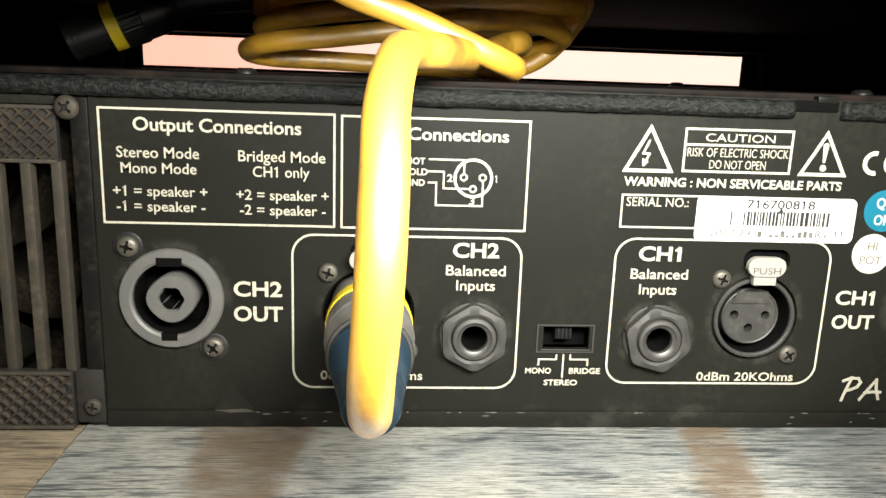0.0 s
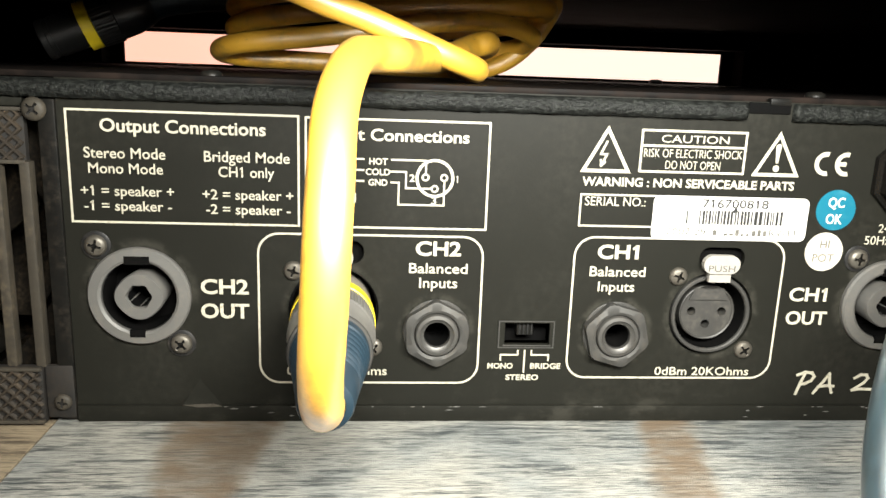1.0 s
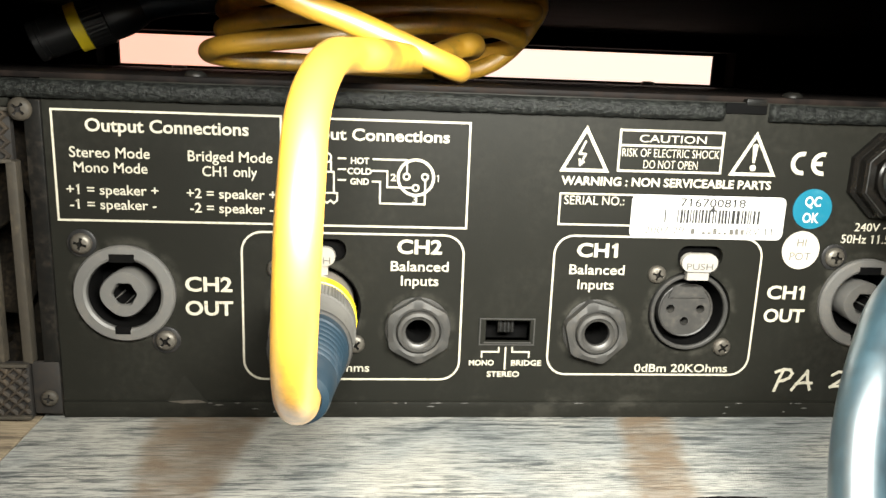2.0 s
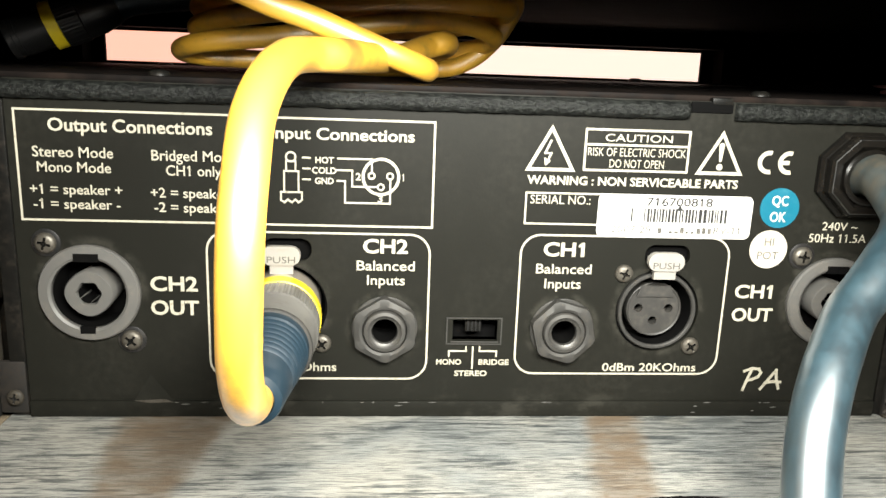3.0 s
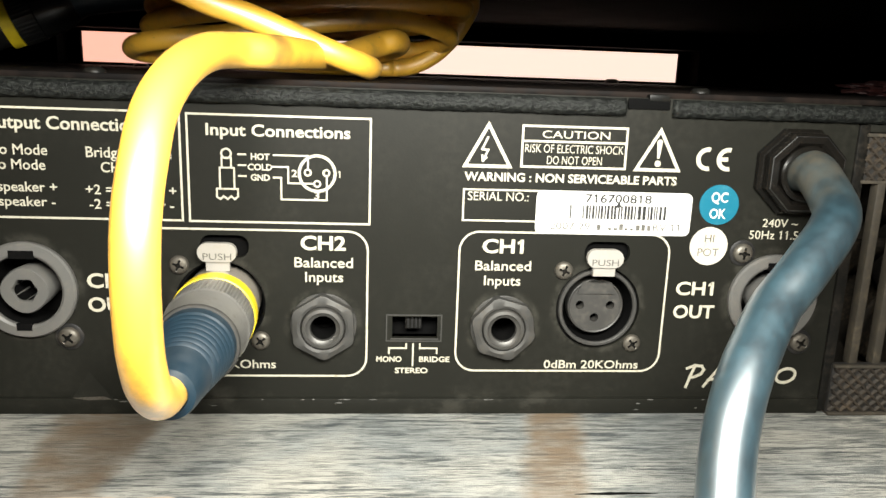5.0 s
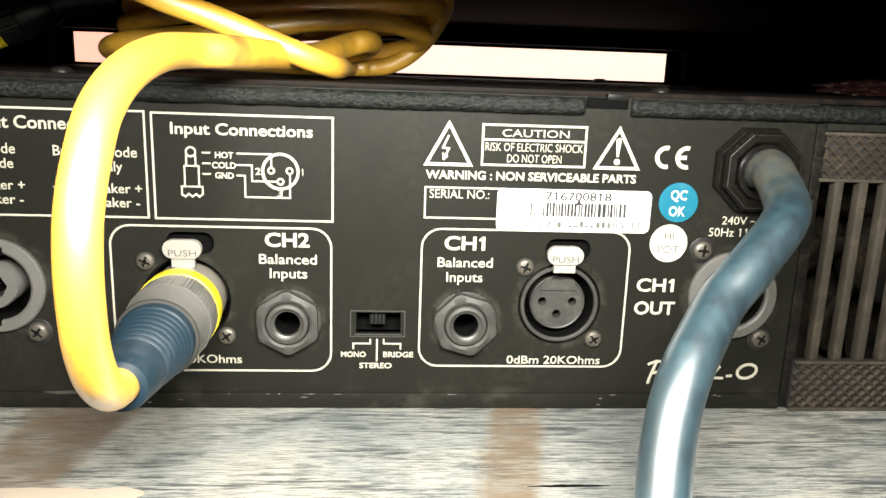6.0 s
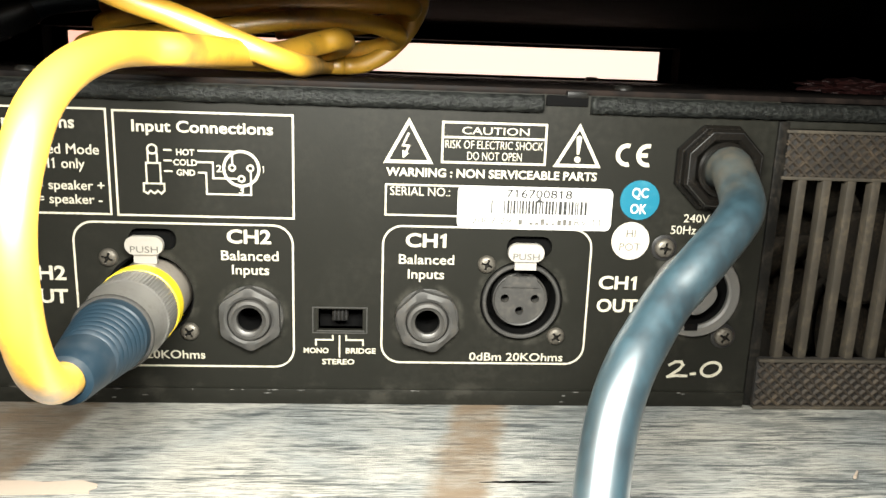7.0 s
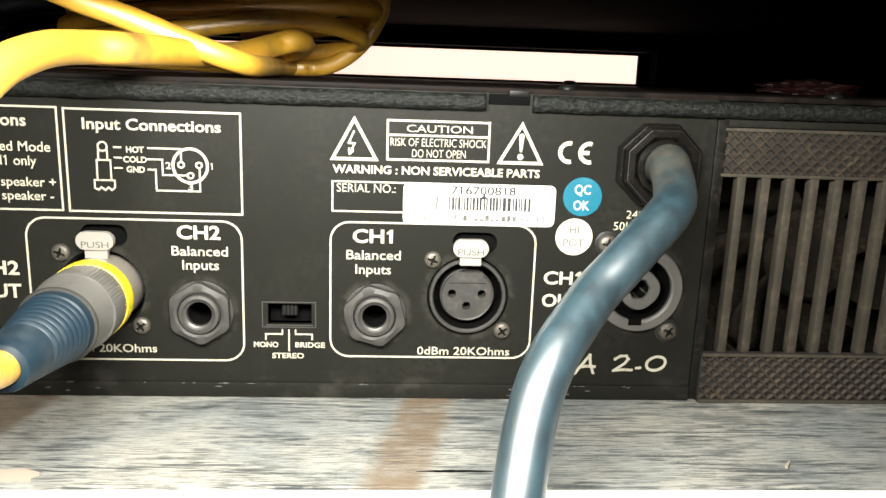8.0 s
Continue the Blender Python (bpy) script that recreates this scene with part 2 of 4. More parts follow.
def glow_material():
    """Wall beyond the rack; its daylight is put in as a glow, pinker to the left."""
    n = Nodes("glowing_far_wall")
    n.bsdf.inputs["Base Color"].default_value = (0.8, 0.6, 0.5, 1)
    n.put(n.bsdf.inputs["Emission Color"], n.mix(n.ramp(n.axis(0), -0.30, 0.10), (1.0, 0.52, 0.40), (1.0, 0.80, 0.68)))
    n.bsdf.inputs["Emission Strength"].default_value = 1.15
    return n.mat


GLOW = glow_material()


# ---- building helpers ----
def mesh_from(name, verts, faces, material, smooth=False):
    me = bpy.data.meshes.new(name)
    me.from_pydata([tuple(v) for v in verts], [], faces)
    me.materials.append(material)
    if smooth:
        me.shade_smooth()
    me.update()
    return me


def part(name, data, parent, label="", at=None):
    """A mesh, or a bmesh with its material, as one part under a thing or a part."""
    ob = new(name, data)
    ob.parent = parent
    if at is not None:
        ob.location = at
    if label:
        tagged(ob, label)
    return ob


def thing(name, label, category, group="", kind=""):
    return tagged(new(name), label, category, group, kind)


def finish(name, bm, material, smooth=False, bevel=0.0, segments=2):
    if bevel:
        bmesh.ops.bevel(bm, geom=bm.edges[:], offset=bevel, segments=segments, affect="EDGES", profile=0.6)
    bmesh.ops.recalc_face_normals(bm, faces=bm.faces[:])
    me = bpy.data.meshes.new(name)
    bm.to_mesh(me)
    bm.free()
    me.materials.append(material)
    if smooth:
        me.shade_smooth()
        me.set_sharp_from_angle(angle=radians(35))
    return me


def box(name, lo, hi, material, bevel=0.0):
    """A box between two corners, in millimetres."""
    bm = bmesh.new()
    size = [(b - a) * MM for a, b in zip(lo, hi)]
    mid = [(b + a) / 2 * MM for a, b in zip(lo, hi)]
    bmesh.ops.create_cube(bm, size=1, matrix=Matrix.LocRotScale(mid, None, size))
    return finish(name, bm, material, bevel > 0, bevel * MM)


def lathe(name, profile, material, sides=48, axis=Matrix.Identity(4), wave=None, smooth=True):
    """Turns (radius, forward) pairs, in millimetres, round the y axis; forward points out of the panel. wave(angle, index) scales the radius."""
    verts, faces = [], []
    for i, (r, h) in enumerate(profile):
        for k in range(sides):
            a = 2 * math.pi * k / sides
            q = r * (wave(a, i) if wave else 1.0)
            verts.append(axis @ Vector((q * math.cos(a) * MM, -h * MM, q * math.sin(a) * MM)))
    for i in range(len(profile) - 1):
        for k in range(sides):
            m = (k + 1) % sides
            faces.append((i * sides + k, i * sides + m, (i + 1) * sides + m, (i + 1) * sides + k))
    bm = bmesh.new()
    vs = [bm.verts.new(v) for v in verts]
    for f in faces:
        bm.faces.new([vs[j] for j in f])
    bmesh.ops.remove_doubles(bm, verts=bm.verts[:], dist=1e-7)
    return finish(name, bm, material, smooth)


def spline(points, steps=10):
    """Catmull-Rom through points, in millimetres."""
    p = [Vector(q) for q in points]
    p = [2 * p[0] - p[1]] + p + [2 * p[-1] - p[-2]]
    out = []
    for i in range(1, len(p) - 2):
        for k in range(steps):
            t = k / steps
            a, b, c, d = p[i - 1:i + 3]
            out.append(0.5 * ((2 * b) + (c - a) * t + (2 * a - 5 * b + 4 * c - d) * t * t + (3 * b - a - 3 * c + d) * t ** 3))
    out.append(p[-2])
    return out


def tube(name, points, radius, material, sides=20, steps=10):
    """A round cable along points, in millimetres; radius a number or a function of 0..1."""
    line = spline(points, steps)
    verts, faces = [], []
    side = None
    for i, q in enumerate(line):
        way = (line[min(i + 1, len(line) - 1)] - line[max(i - 1, 0)]).normalized()
        side = (way.orthogonal() if side is None else side - way * side.dot(way)).normalized()
        other = way.cross(side)
        r = radius(i / (len(line) - 1)) if callable(radius) else radius
        for k in range(sides):
            a = 2 * math.pi * k / sides
            verts.append((q + r * (math.cos(a) * side + math.sin(a) * other)) * MM)
    for i in range(len(line) - 1):
        for k in range(sides):
            m = (k + 1) % sides
            faces.append((i * sides + k, i * sides + m, (i + 1) * sides + m, (i + 1) * sides + k))
    n = len(line)
    faces.append(tuple(reversed(range(sides))))
    faces.append(tuple((n - 1) * sides + k for k in range(sides)))
    return mesh_from(name, verts, faces, material, True)


def circle(x, z, r, n=48, start=0.0):
    return [(x + r * math.cos(start + 2 * math.pi * k / n), z + r * math.sin(start + 2 * math.pi * k / n)) for k in range(n)]


def rounded(x0, z0, x1, z1, r, n=8):
    out = []
    for cx, cz, a0 in ((x1 - r, z1 - r, 0), (x0 + r, z1 - r, 90), (x0 + r, z0 + r, 180), (x1 - r, z0 + r, 270)):
        for k in range(n + 1):
            a = radians(a0 + 90 * k / n)
            out.append((cx + r * math.cos(a), cz + r * math.sin(a)))
    return out


def inside(x, z, pts):
    hit = False
    for (x0, z0), (x1, z1) in zip(pts, pts[1:] + pts[:1]):
        if (z0 > z) != (z1 > z) and x < (x1 - x0) * (z - z0) / (z1 - z0) + x0:
            hit = not hit
    return hit


def plate(name, outlines, front, back, material):
    """A plate in the panel's plane between two depths, in millimetres, cut by the inner outlines."""
    flat, edges = [], []
    for pts in outlines:
        o, n = len(flat), len(pts)
        flat += [Vector(p) for p in pts]
        edges += [(o + k, o + (k + 1) % n) for k in range(n)]
    vs, es, fs, *_ = mathutils.geometry.delaunay_2d_cdt(flat, edges, [], 0, 1e-5)
    keep = []
    for f in fs:
        cx, cz = sum(vs[i].x for i in f) / 3, sum(vs[i].y for i in f) / 3
        if inside(cx, cz, outlines[0]) and not any(inside(cx, cz, h) for h in outlines[1:]):
            keep.append(tuple(f))
    n = len(vs)
    count = {}
    for f in keep:
        for p, q in zip(f, f[1:] + f[:1]):
            count[(p, q)] = 1
    faces = [f for f in keep] + [tuple(n + i for i in reversed(f)) for f in keep]
    faces += [(q, p, n + p, n + q) for p, q in count if (q, p) not in count]
    verts = [(v.x * MM, front * MM, v.y * MM) for v in vs] + [(v.x * MM, back * MM, v.y * MM) for v in vs]
    return mesh_from(name, verts, faces, material)


def ring(name, outer, inner, material, front=-0.06):
    """A flat printed outline between two closed lines of the same number of points."""
    n = len(outer)
    verts = [(x * MM, y * MM, z * MM) for y in (front, 0.02) for pts in (outer, inner) for x, z in pts]
    faces = []
    for k in range(n):
        m = (k + 1) % n
        faces += [(k, m, n + m, n + k), (k, 2 * n + k, 2 * n + m, m), (n + k, n + m, 3 * n + m, 3 * n + k)]
    return mesh_from(name, verts, faces, material)


def rect_line(x0, z0, x1, z1, w):
    return ring("printed_frame", [(x0, z0), (x1, z0), (x1, z1), (x0, z1)], [(x0 + w, z0 + w), (x1 - w, z0 + w), (x1 - w, z1 - w), (x0 + w, z1 - w)], PRINT)


def strokes(name, lines, w, material, front=-0.05):
    """Printed lines of one width; each piece a hair above the last."""
    verts, faces = [], []
    k = 0
    for pts in lines:
        for (x0, z0), (x1, z1) in zip(pts, pts[1:]):
            d = Vector((x1 - x0, z1 - z0)).normalized() * (w / 2)
            nx, nz = -d.y, d.x
            y = front - 0.002 * (k % 20)
            b = len(verts)
            for px, pz in ((x0 - d.x + nx, z0 - d.y + nz), (x0 - d.x - nx, z0 - d.y - nz), (x1 + d.x - nx, z1 + d.y - nz), (x1 + d.x + nx, z1 + d.y + nz)):
                verts.append((px * MM, y * MM, pz * MM))
            for v in list(verts[b:b + 4]):
                verts.append((v[0], 0.00002, v[2]))
            faces += [(b, b + 1, b + 2, b + 3), (b, b + 4, b + 5, b + 1), (b + 1, b + 5, b + 6, b + 2), (b + 2, b + 6, b + 7, b + 3), (b + 3, b + 7, b + 4, b)]
            k += 1
    return mesh_from(name, verts, faces, material)


def raw_text(words, bold):
    cu = bpy.data.curves.new("words", "FONT")
    cu.body, cu.size, cu.extrude, cu.offset, cu.resolution_u = words, 1.0, 0.02, bold, 3
    ob = new("words", cu)
    me = bpy.data.meshes.new_from_object(ob.evaluated_get(bpy.context.evaluated_depsgraph_get()))
    bpy.data.objects.remove(ob)
    return me


CAP = {}


def add_flags(me, words, bold):
    """Gives each figure one the short flag at its head that the built-in font leaves out."""
    spots = [i for i, c in enumerate(words) if c == "1"]
    if not spots:
        return
    stem = [v.co.x for v in raw_text("1", bold).vertices]
    w = max(stem) - min(stem)
    bm = bmesh.new()
    bm.from_mesh(me)
    for i in spots:
        right = max(v.co.x for v in raw_text(words[:i + 1], bold).vertices)
        left, top = right - w, CAP[bold]
        pts = ((left + 0.3 * w, top), (left + 0.3 * w, top - 1.25 * w), (left - 0.15 * top, top - 1.7 * w), (left - 0.15 * top, top - 0.9 * w))
        rows = [[bm.verts.new((x, y, z)) for x, y in pts] for z in (0.021, -0.02)]
        bm.faces.new(rows[0])
        for k in range(4):
            bm.faces.new((rows[0][k], rows[1][k], rows[1][(k + 1) % 4], rows[0][(k + 1) % 4]))
    bm.to_mesh(me)
    bm.free()


def lettering(words, x0, z0, x1, cap, bold=0.0, material=None, front=-0.06, slant=0.0):
    """Words from x0 to x1 on the base line z0 with capitals of height cap, in millimetres."""
    if bold not in CAP:
        me = raw_text("H", bold)
        CAP[bold] = max(v.co.y for v in me.vertices)
    me = raw_text(words, bold)
    add_flags(me, words, bold)
    xs = [v.co.x for v in me.vertices]
    lo, hi = min(xs), max(xs)
    for v in me.vertices:
        x, y, z = v.co
        h = y / CAP[bold] * cap
        v.co = ((x0 + (x - lo) / (hi - lo) * (x1 - x0) + slant * h) * MM, (front if z > 0 else 0.02 + front + 0.06) * MM, (z0 + h) * MM)
    me.materials.clear()
    me.materials.append(material or PRINT)
    me.name = "lettering"
    return me


# ---- the room, the rack and the board ----
def structure(name, data, label="", category=""):
    ob = new(name, data)
    return tagged(ob, label, category, "", "structure")


structure("floor", box("floor", (-700, -900, -820), (700, 800, -780), PLASTER), "dull plaster-coloured room floor", "floor")
structure("wall_behind", box("wall_behind", (-700, -930, -780), (700, -900, 700), PLASTER), "plain plaster room wall", "wall")
structure("wall_west", box("wall_west", (-730, -930, -780), (-700, 830, 700), PLASTER), "plain plaster room wall", "wall")
structure("wall_east", box("wall_east", (700, -930, -780), (730, 830, 700), PLASTER), "plain plaster room wall", "wall")
structure("ceiling", box("ceiling", (-730, -930, 700), (730, 830, 730), PLASTER), "plain plaster room ceiling", "ceiling")
structure("backdrop", box("backdrop", (-700, 800, -780), (700, 830, 700), GLOW), "peach-coloured wall beyond the rack, its daylight put in as a glow", "backdrop")

structure("wall_below", box("wall_below", (-420, -46, -780), (400, 360, -18.6), PLASTER, 1.0), "plain plinth that carries the wooden boards", "plinth")

rack = thing("equipment_rack", "black painted equipment rack with a bright slot at its far side", "rack")
part("front_plate", plate("front_plate", [rounded(-330, -20, 345, 160, 2), [(-190.5, 86.2), (205.2, 86.2), (205.2, 105.2), (-190.5, 105.2)]], 340, 343, RACK), rack)
# added strip, never in view, that keeps lamp light off the coils
part("shade_valance", box("shade_valance", (-334, -35, 106.0), (349, -31, 122), RACK, 0.5), rack, "added black strip, out of view, that shades the coils")
part("side_panel", box("side_panel", (-334, -20, -20), (-330, 346, 118), RACK, 0.5), rack)
part("side_panel", box("side_panel", (345, -20, -20), (349, 346, 118), RACK, 0.5), rack)
# roof brought low and forward as an added shade over lid and coils
part("roof_panel", box("roof_panel", (-334, -32, 118), (349, 339, 122), RACK, 0.5), rack, "black rack roof set low to shade the coils")
part("cross_rail", box("cross_rail", (-330, 318, 107), (345, 336, 117), RACK, 1.5), rack, "black folded steel cross rail")
part("upright_rail", box("upright_rail", (212, 322, 85), (236, 338, 117), RACK, 1.5), rack)
part("upright_rail", box("upright_rail", (-222, 322, 85), (-198, 338, 117), RACK, 1.5), rack)


def board(name, lo, hi, material, label, notch=None):
    bm = bmesh.new()
    size = [(b - a) * MM for a, b in zip(lo, hi)]
    mid = [(b + a) / 2 * MM for a, b in zip(lo, hi)]
    bmesh.ops.create_cube(bm, size=1, matrix=Matrix.LocRotScale(mid, None, size))
    return tagged(new(name, finish(name, bm, material, True, 0.0007)), label, "board", "", "structure")


shelf = board("shelf_board", (-104.5, -46.9, -18), (400, 360, 0), WOOD, "weathered grey wooden board with two brown bands under the amplifier")
board("shelf_board_brown", (-420, -46.9, -18.5), (-105.0, 360, -0.6), WOOD_BROWN, "brown wooden board butted against the grey one")
tagged(new("trim", box("trim", (-420, -56.5, -18), (400, -47.3, -0.5), EDGE, 0.8)), "white edging along the wooden board", "edging", "", "structure")

# ---- the amplifier ----
amp = thing("power_amplifier", "black two-channel power amplifier seen from its labelled rear panel", "amplifier")
SPEAKER = ((-82.6, 32.5), (105.4, 32.4))
XLR = ((-36.7, 29.2), (59.1, 29.2))
JACK = ((-11.3, 24.0), (34.3, 24.0))
X0, X1 = -99.0, 122.4

holes = [[(X0, 0.0), (X1, 0.0), (X1, 83.0), (X0, 83.0)]]
holes += [circle(x, z, 10.4) for x, z in SPEAKER] + [circle(x, z, 11.0) for x, z in XLR] + [circle(x, z, 4.2) for x, z in JACK]
holes += [rounded(x - 4.6, z + 12.0, x + 7.2, z + 17.6, 2.6) for x, z in XLR]
holes += [[(5.9, 20.6), (17.6, 20.6), (17.6, 26.6), (5.9, 26.6)]]
panel = part("rear_panel", plate("rear_panel", holes, 0.0, 1.4, PAINT), amp, "black painted steel rear panel with cream lettering")
part("bottom_flange", box("bottom_flange", (X0, -0.9, 0.0), (X1, 0.6, 4.3), PAINT, 0.42), amp, "scuffed black bottom flange")
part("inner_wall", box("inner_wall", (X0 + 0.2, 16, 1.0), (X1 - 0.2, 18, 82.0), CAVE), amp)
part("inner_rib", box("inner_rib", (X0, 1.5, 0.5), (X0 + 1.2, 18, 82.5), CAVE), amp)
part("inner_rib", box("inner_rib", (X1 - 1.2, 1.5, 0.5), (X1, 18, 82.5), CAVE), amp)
lid = part("lid", box("lid", (-204, 1.8, 82.9), (227, 336, 84.4), LID, 0.5), amp, "dusty black steel lid")
part("base_plate", box("base_plate", (-204, 1.6, 0.0), (227, 336, 1.0), CHASSIS, 0.2), amp)
part("side_wall", box("side_wall", (-204, 1.6, 1.1), (-202.6, 336, 82.8), CHASSIS, 0.2), amp)
part("side_wall", box("side_wall", (225.6, 1.6, 1.1), (227, 336, 82.8), CHASSIS, 0.2), amp)


def seal(x0, x1):
    """A crinkled strip with an uneven upper edge."""
    rng = random.Random(int(x0 * 7) + 900)
    n = int((x1 - x0) / 0.8)
    rows = ((-0.1, 78.5), (-1.7, 78.7), (-2.3, 80.0), (-2.2, 81.6), (-1.2, 82.7), (1.4, 82.8))
    verts, faces = [], []
    for i in range(n + 1):
        x = x0 + (x1 - x0) * i / n
        drift = 0.22 * noise.noise(Vector((x * 0.12, 3.1, 0)))
        for j, (y, z) in enumerate(rows):
            k = 0.13 if 0 < j < 5 else 0.0
            verts.append((x * MM, (y + rng.uniform(-k, k)) * MM, (z + (drift if j else 0) + rng.uniform(-k, k) * 0.8) * MM))
    m = len(rows)
    for i in range(n):
        for j in range(m - 1):
            faces.append((i * m + j, (i + 1) * m + j, (i + 1) * m + j + 1, i * m + j + 1))
    faces.append(tuple(range(m)))
    faces.append(tuple(reversed([n * m + j for j in range(m)])))
    return mesh_from("seal_strip", verts, faces, SEAL, True)


part("seal_strip", seal(-204, 61.6), amp, "crinkled black sealing strip along the top edge")
part("seal_strip", seal(73.6, 227), amp, "crinkled black sealing strip along the top edge")
# block in front of the panel; the gap's shade is its colour
part("catch_plate", box("catch_plate", (62.3, -0.6, 80.2), (72.9, 1.2, 82.85), CAVE, 0.3), amp, "near-black block painting the shaded gap between the sealing strips")
part("catch_lug", box("catch_lug", (67.4, -0.9, 82.2), (72.6, 1.4, 83.9), CHASSIS, 0.4), amp, "bent black steel lug")


def screw_mesh():
    """A pan-head screw with a cross slot, its axis out of the panel."""
    bm = bmesh.new()
    sides, r = 32, 2.55
    rings = []
    for q, h in ((r, 0.0), (r, 0.5), (r * 0.86, 1.05), (r * 0.6, 1.35)):
        rings.append([bm.verts.new((q * math.cos(2 * math.pi * k / sides) * MM, -h * MM, q * math.sin(2 * math.pi * k / sides) * MM)) for k in range(sides)])
    for a, b in zip(rings, rings[1:]):
        for k in range(sides):
            bm.faces.new((a[k], a[(k + 1) % sides], b[(k + 1) % sides], b[k]))
    star = []
    for k in range(sides):
        a = 2 * math.pi * k / sides
        wide = abs(math.cos(2 * a)) > 0.9
        q = r * (0.64 if wide else 0.26)
        star.append(bm.verts.new((q * math.cos(a) * MM, -1.42 * MM, q * math.sin(a) * MM)))
    deep = [bm.verts.new((v.co.x * 0.7, -0.5 * MM, v.co.z * 0.7)) for v in star]
    for k in range(sides):
        m = (k + 1) % sides
        bm.faces.new((rings[-1][k], rings[-1][m], star[m], star[k]))
        bm.faces.new((star[k], star[m], deep[m], deep[k])).material_index = 1
    bm.faces.new(deep).material_index = 1
    me = finish("screw", bm, STEEL, True)
    me.materials.append(CHASSIS)
    return me


SCREW = screw_mesh()
DARK_SCREW = SCREW.copy()
DARK_SCREW.materials[0] = GRILLE
DARK_SCREW.materials[1] = MESHED
LID_SCREW = SCREW.copy()
LID_SCREW.materials[0] = CHASSIS


def screw(parent, x, z, turn, size=1.0, y=0.0, mesh=SCREW):
    ob = part("screw", mesh, parent, at=(x * MM, y * MM, z * MM))
    ob.rotation_euler = (0, radians(turn), 0)
    ob.scale = (size, size, size)


def speaker_socket(x, z, turn):
    s = part("speaker_socket", lathe("speaker_socket", [(10.2, -6), (10.2, -0.2), (11.9, -0.2), (12.0, 1.2), (11.6, 1.8), (9.4, 2.0), (8.8, 1.6), (8.6, -9), (0.0, -9)], GREY, 64), amp, "grey plastic round speaker socket", (x * MM, 0, z * MM))
    # keyways are dark plates on the flange, painting the notches' shade
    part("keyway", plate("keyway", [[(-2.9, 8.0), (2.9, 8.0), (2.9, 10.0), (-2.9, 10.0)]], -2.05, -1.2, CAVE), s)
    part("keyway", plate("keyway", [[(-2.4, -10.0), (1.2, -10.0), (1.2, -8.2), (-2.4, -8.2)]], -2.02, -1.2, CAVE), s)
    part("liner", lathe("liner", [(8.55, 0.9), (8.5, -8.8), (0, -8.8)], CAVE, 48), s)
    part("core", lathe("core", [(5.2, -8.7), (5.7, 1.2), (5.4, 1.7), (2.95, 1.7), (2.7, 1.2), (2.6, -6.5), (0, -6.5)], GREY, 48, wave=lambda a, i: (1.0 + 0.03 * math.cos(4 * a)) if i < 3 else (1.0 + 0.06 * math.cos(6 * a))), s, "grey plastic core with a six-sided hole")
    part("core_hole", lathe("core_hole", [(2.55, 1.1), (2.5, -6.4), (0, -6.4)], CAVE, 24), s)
    for ear, (dx, dz) in ((0, (-9.5, 12.2)), (1, (9.2, -12.0))):
        part("ear", lathe("ear", [(3.4, -0.05), (3.4, 0.35), (3.1, 0.5), (0, 0.5)], PLASTIC, 32), s, at=(dx * MM, 0, dz * MM))
        screw(s, dx, dz, turn + 25 * ear, 1.0, -0.4)
    return s


def xlr_socket(x, z, filled):
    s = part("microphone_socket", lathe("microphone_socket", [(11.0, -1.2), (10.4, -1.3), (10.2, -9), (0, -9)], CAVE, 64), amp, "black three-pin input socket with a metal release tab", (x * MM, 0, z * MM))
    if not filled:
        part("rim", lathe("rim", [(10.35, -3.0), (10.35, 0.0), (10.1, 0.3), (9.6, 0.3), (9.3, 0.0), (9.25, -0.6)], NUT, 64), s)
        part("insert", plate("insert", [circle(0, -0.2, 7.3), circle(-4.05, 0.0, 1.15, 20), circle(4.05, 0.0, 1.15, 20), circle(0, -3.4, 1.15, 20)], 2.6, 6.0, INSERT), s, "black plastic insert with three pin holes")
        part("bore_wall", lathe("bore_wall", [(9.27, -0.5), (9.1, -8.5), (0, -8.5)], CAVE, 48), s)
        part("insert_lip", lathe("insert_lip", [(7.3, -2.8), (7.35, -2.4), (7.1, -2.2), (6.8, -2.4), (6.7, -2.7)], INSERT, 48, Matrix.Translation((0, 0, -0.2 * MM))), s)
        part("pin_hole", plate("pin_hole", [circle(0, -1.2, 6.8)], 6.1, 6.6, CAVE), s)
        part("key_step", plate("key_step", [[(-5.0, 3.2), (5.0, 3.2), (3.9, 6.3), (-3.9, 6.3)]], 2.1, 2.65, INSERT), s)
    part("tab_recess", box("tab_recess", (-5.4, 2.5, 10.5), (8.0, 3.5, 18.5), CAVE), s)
    lug = part("release_tab", plate("release_tab", [rounded(-4.6, 11.5, 4.7, 16.2, 2.3)], -3.2, -1.6, BRIGHT), s, "pale metal release tab stamped with the word push")
    part("tab_stem", plate("tab_stem", [[(-2.7, 9.2), (2.9, 9.2), (2.9, 11.4), (-2.7, 11.4)]], -2.6, -1.2, BRIGHT), lug)
    part("tab_root", box("tab_root", (-2.4, -1.3, 10.4), (2.6, 2.4, 11.6), BRIGHT), lug)
    part("stamped_word", lettering("PUSH", -3.3, 12.1, 3.5, 1.6, 0.0, FAINT, -3.24), lug)
    screw(s, -9.7, 10.0, 20, 0.92)
    screw(s, 9.7, -9.4, 52, 0.92)
    return s


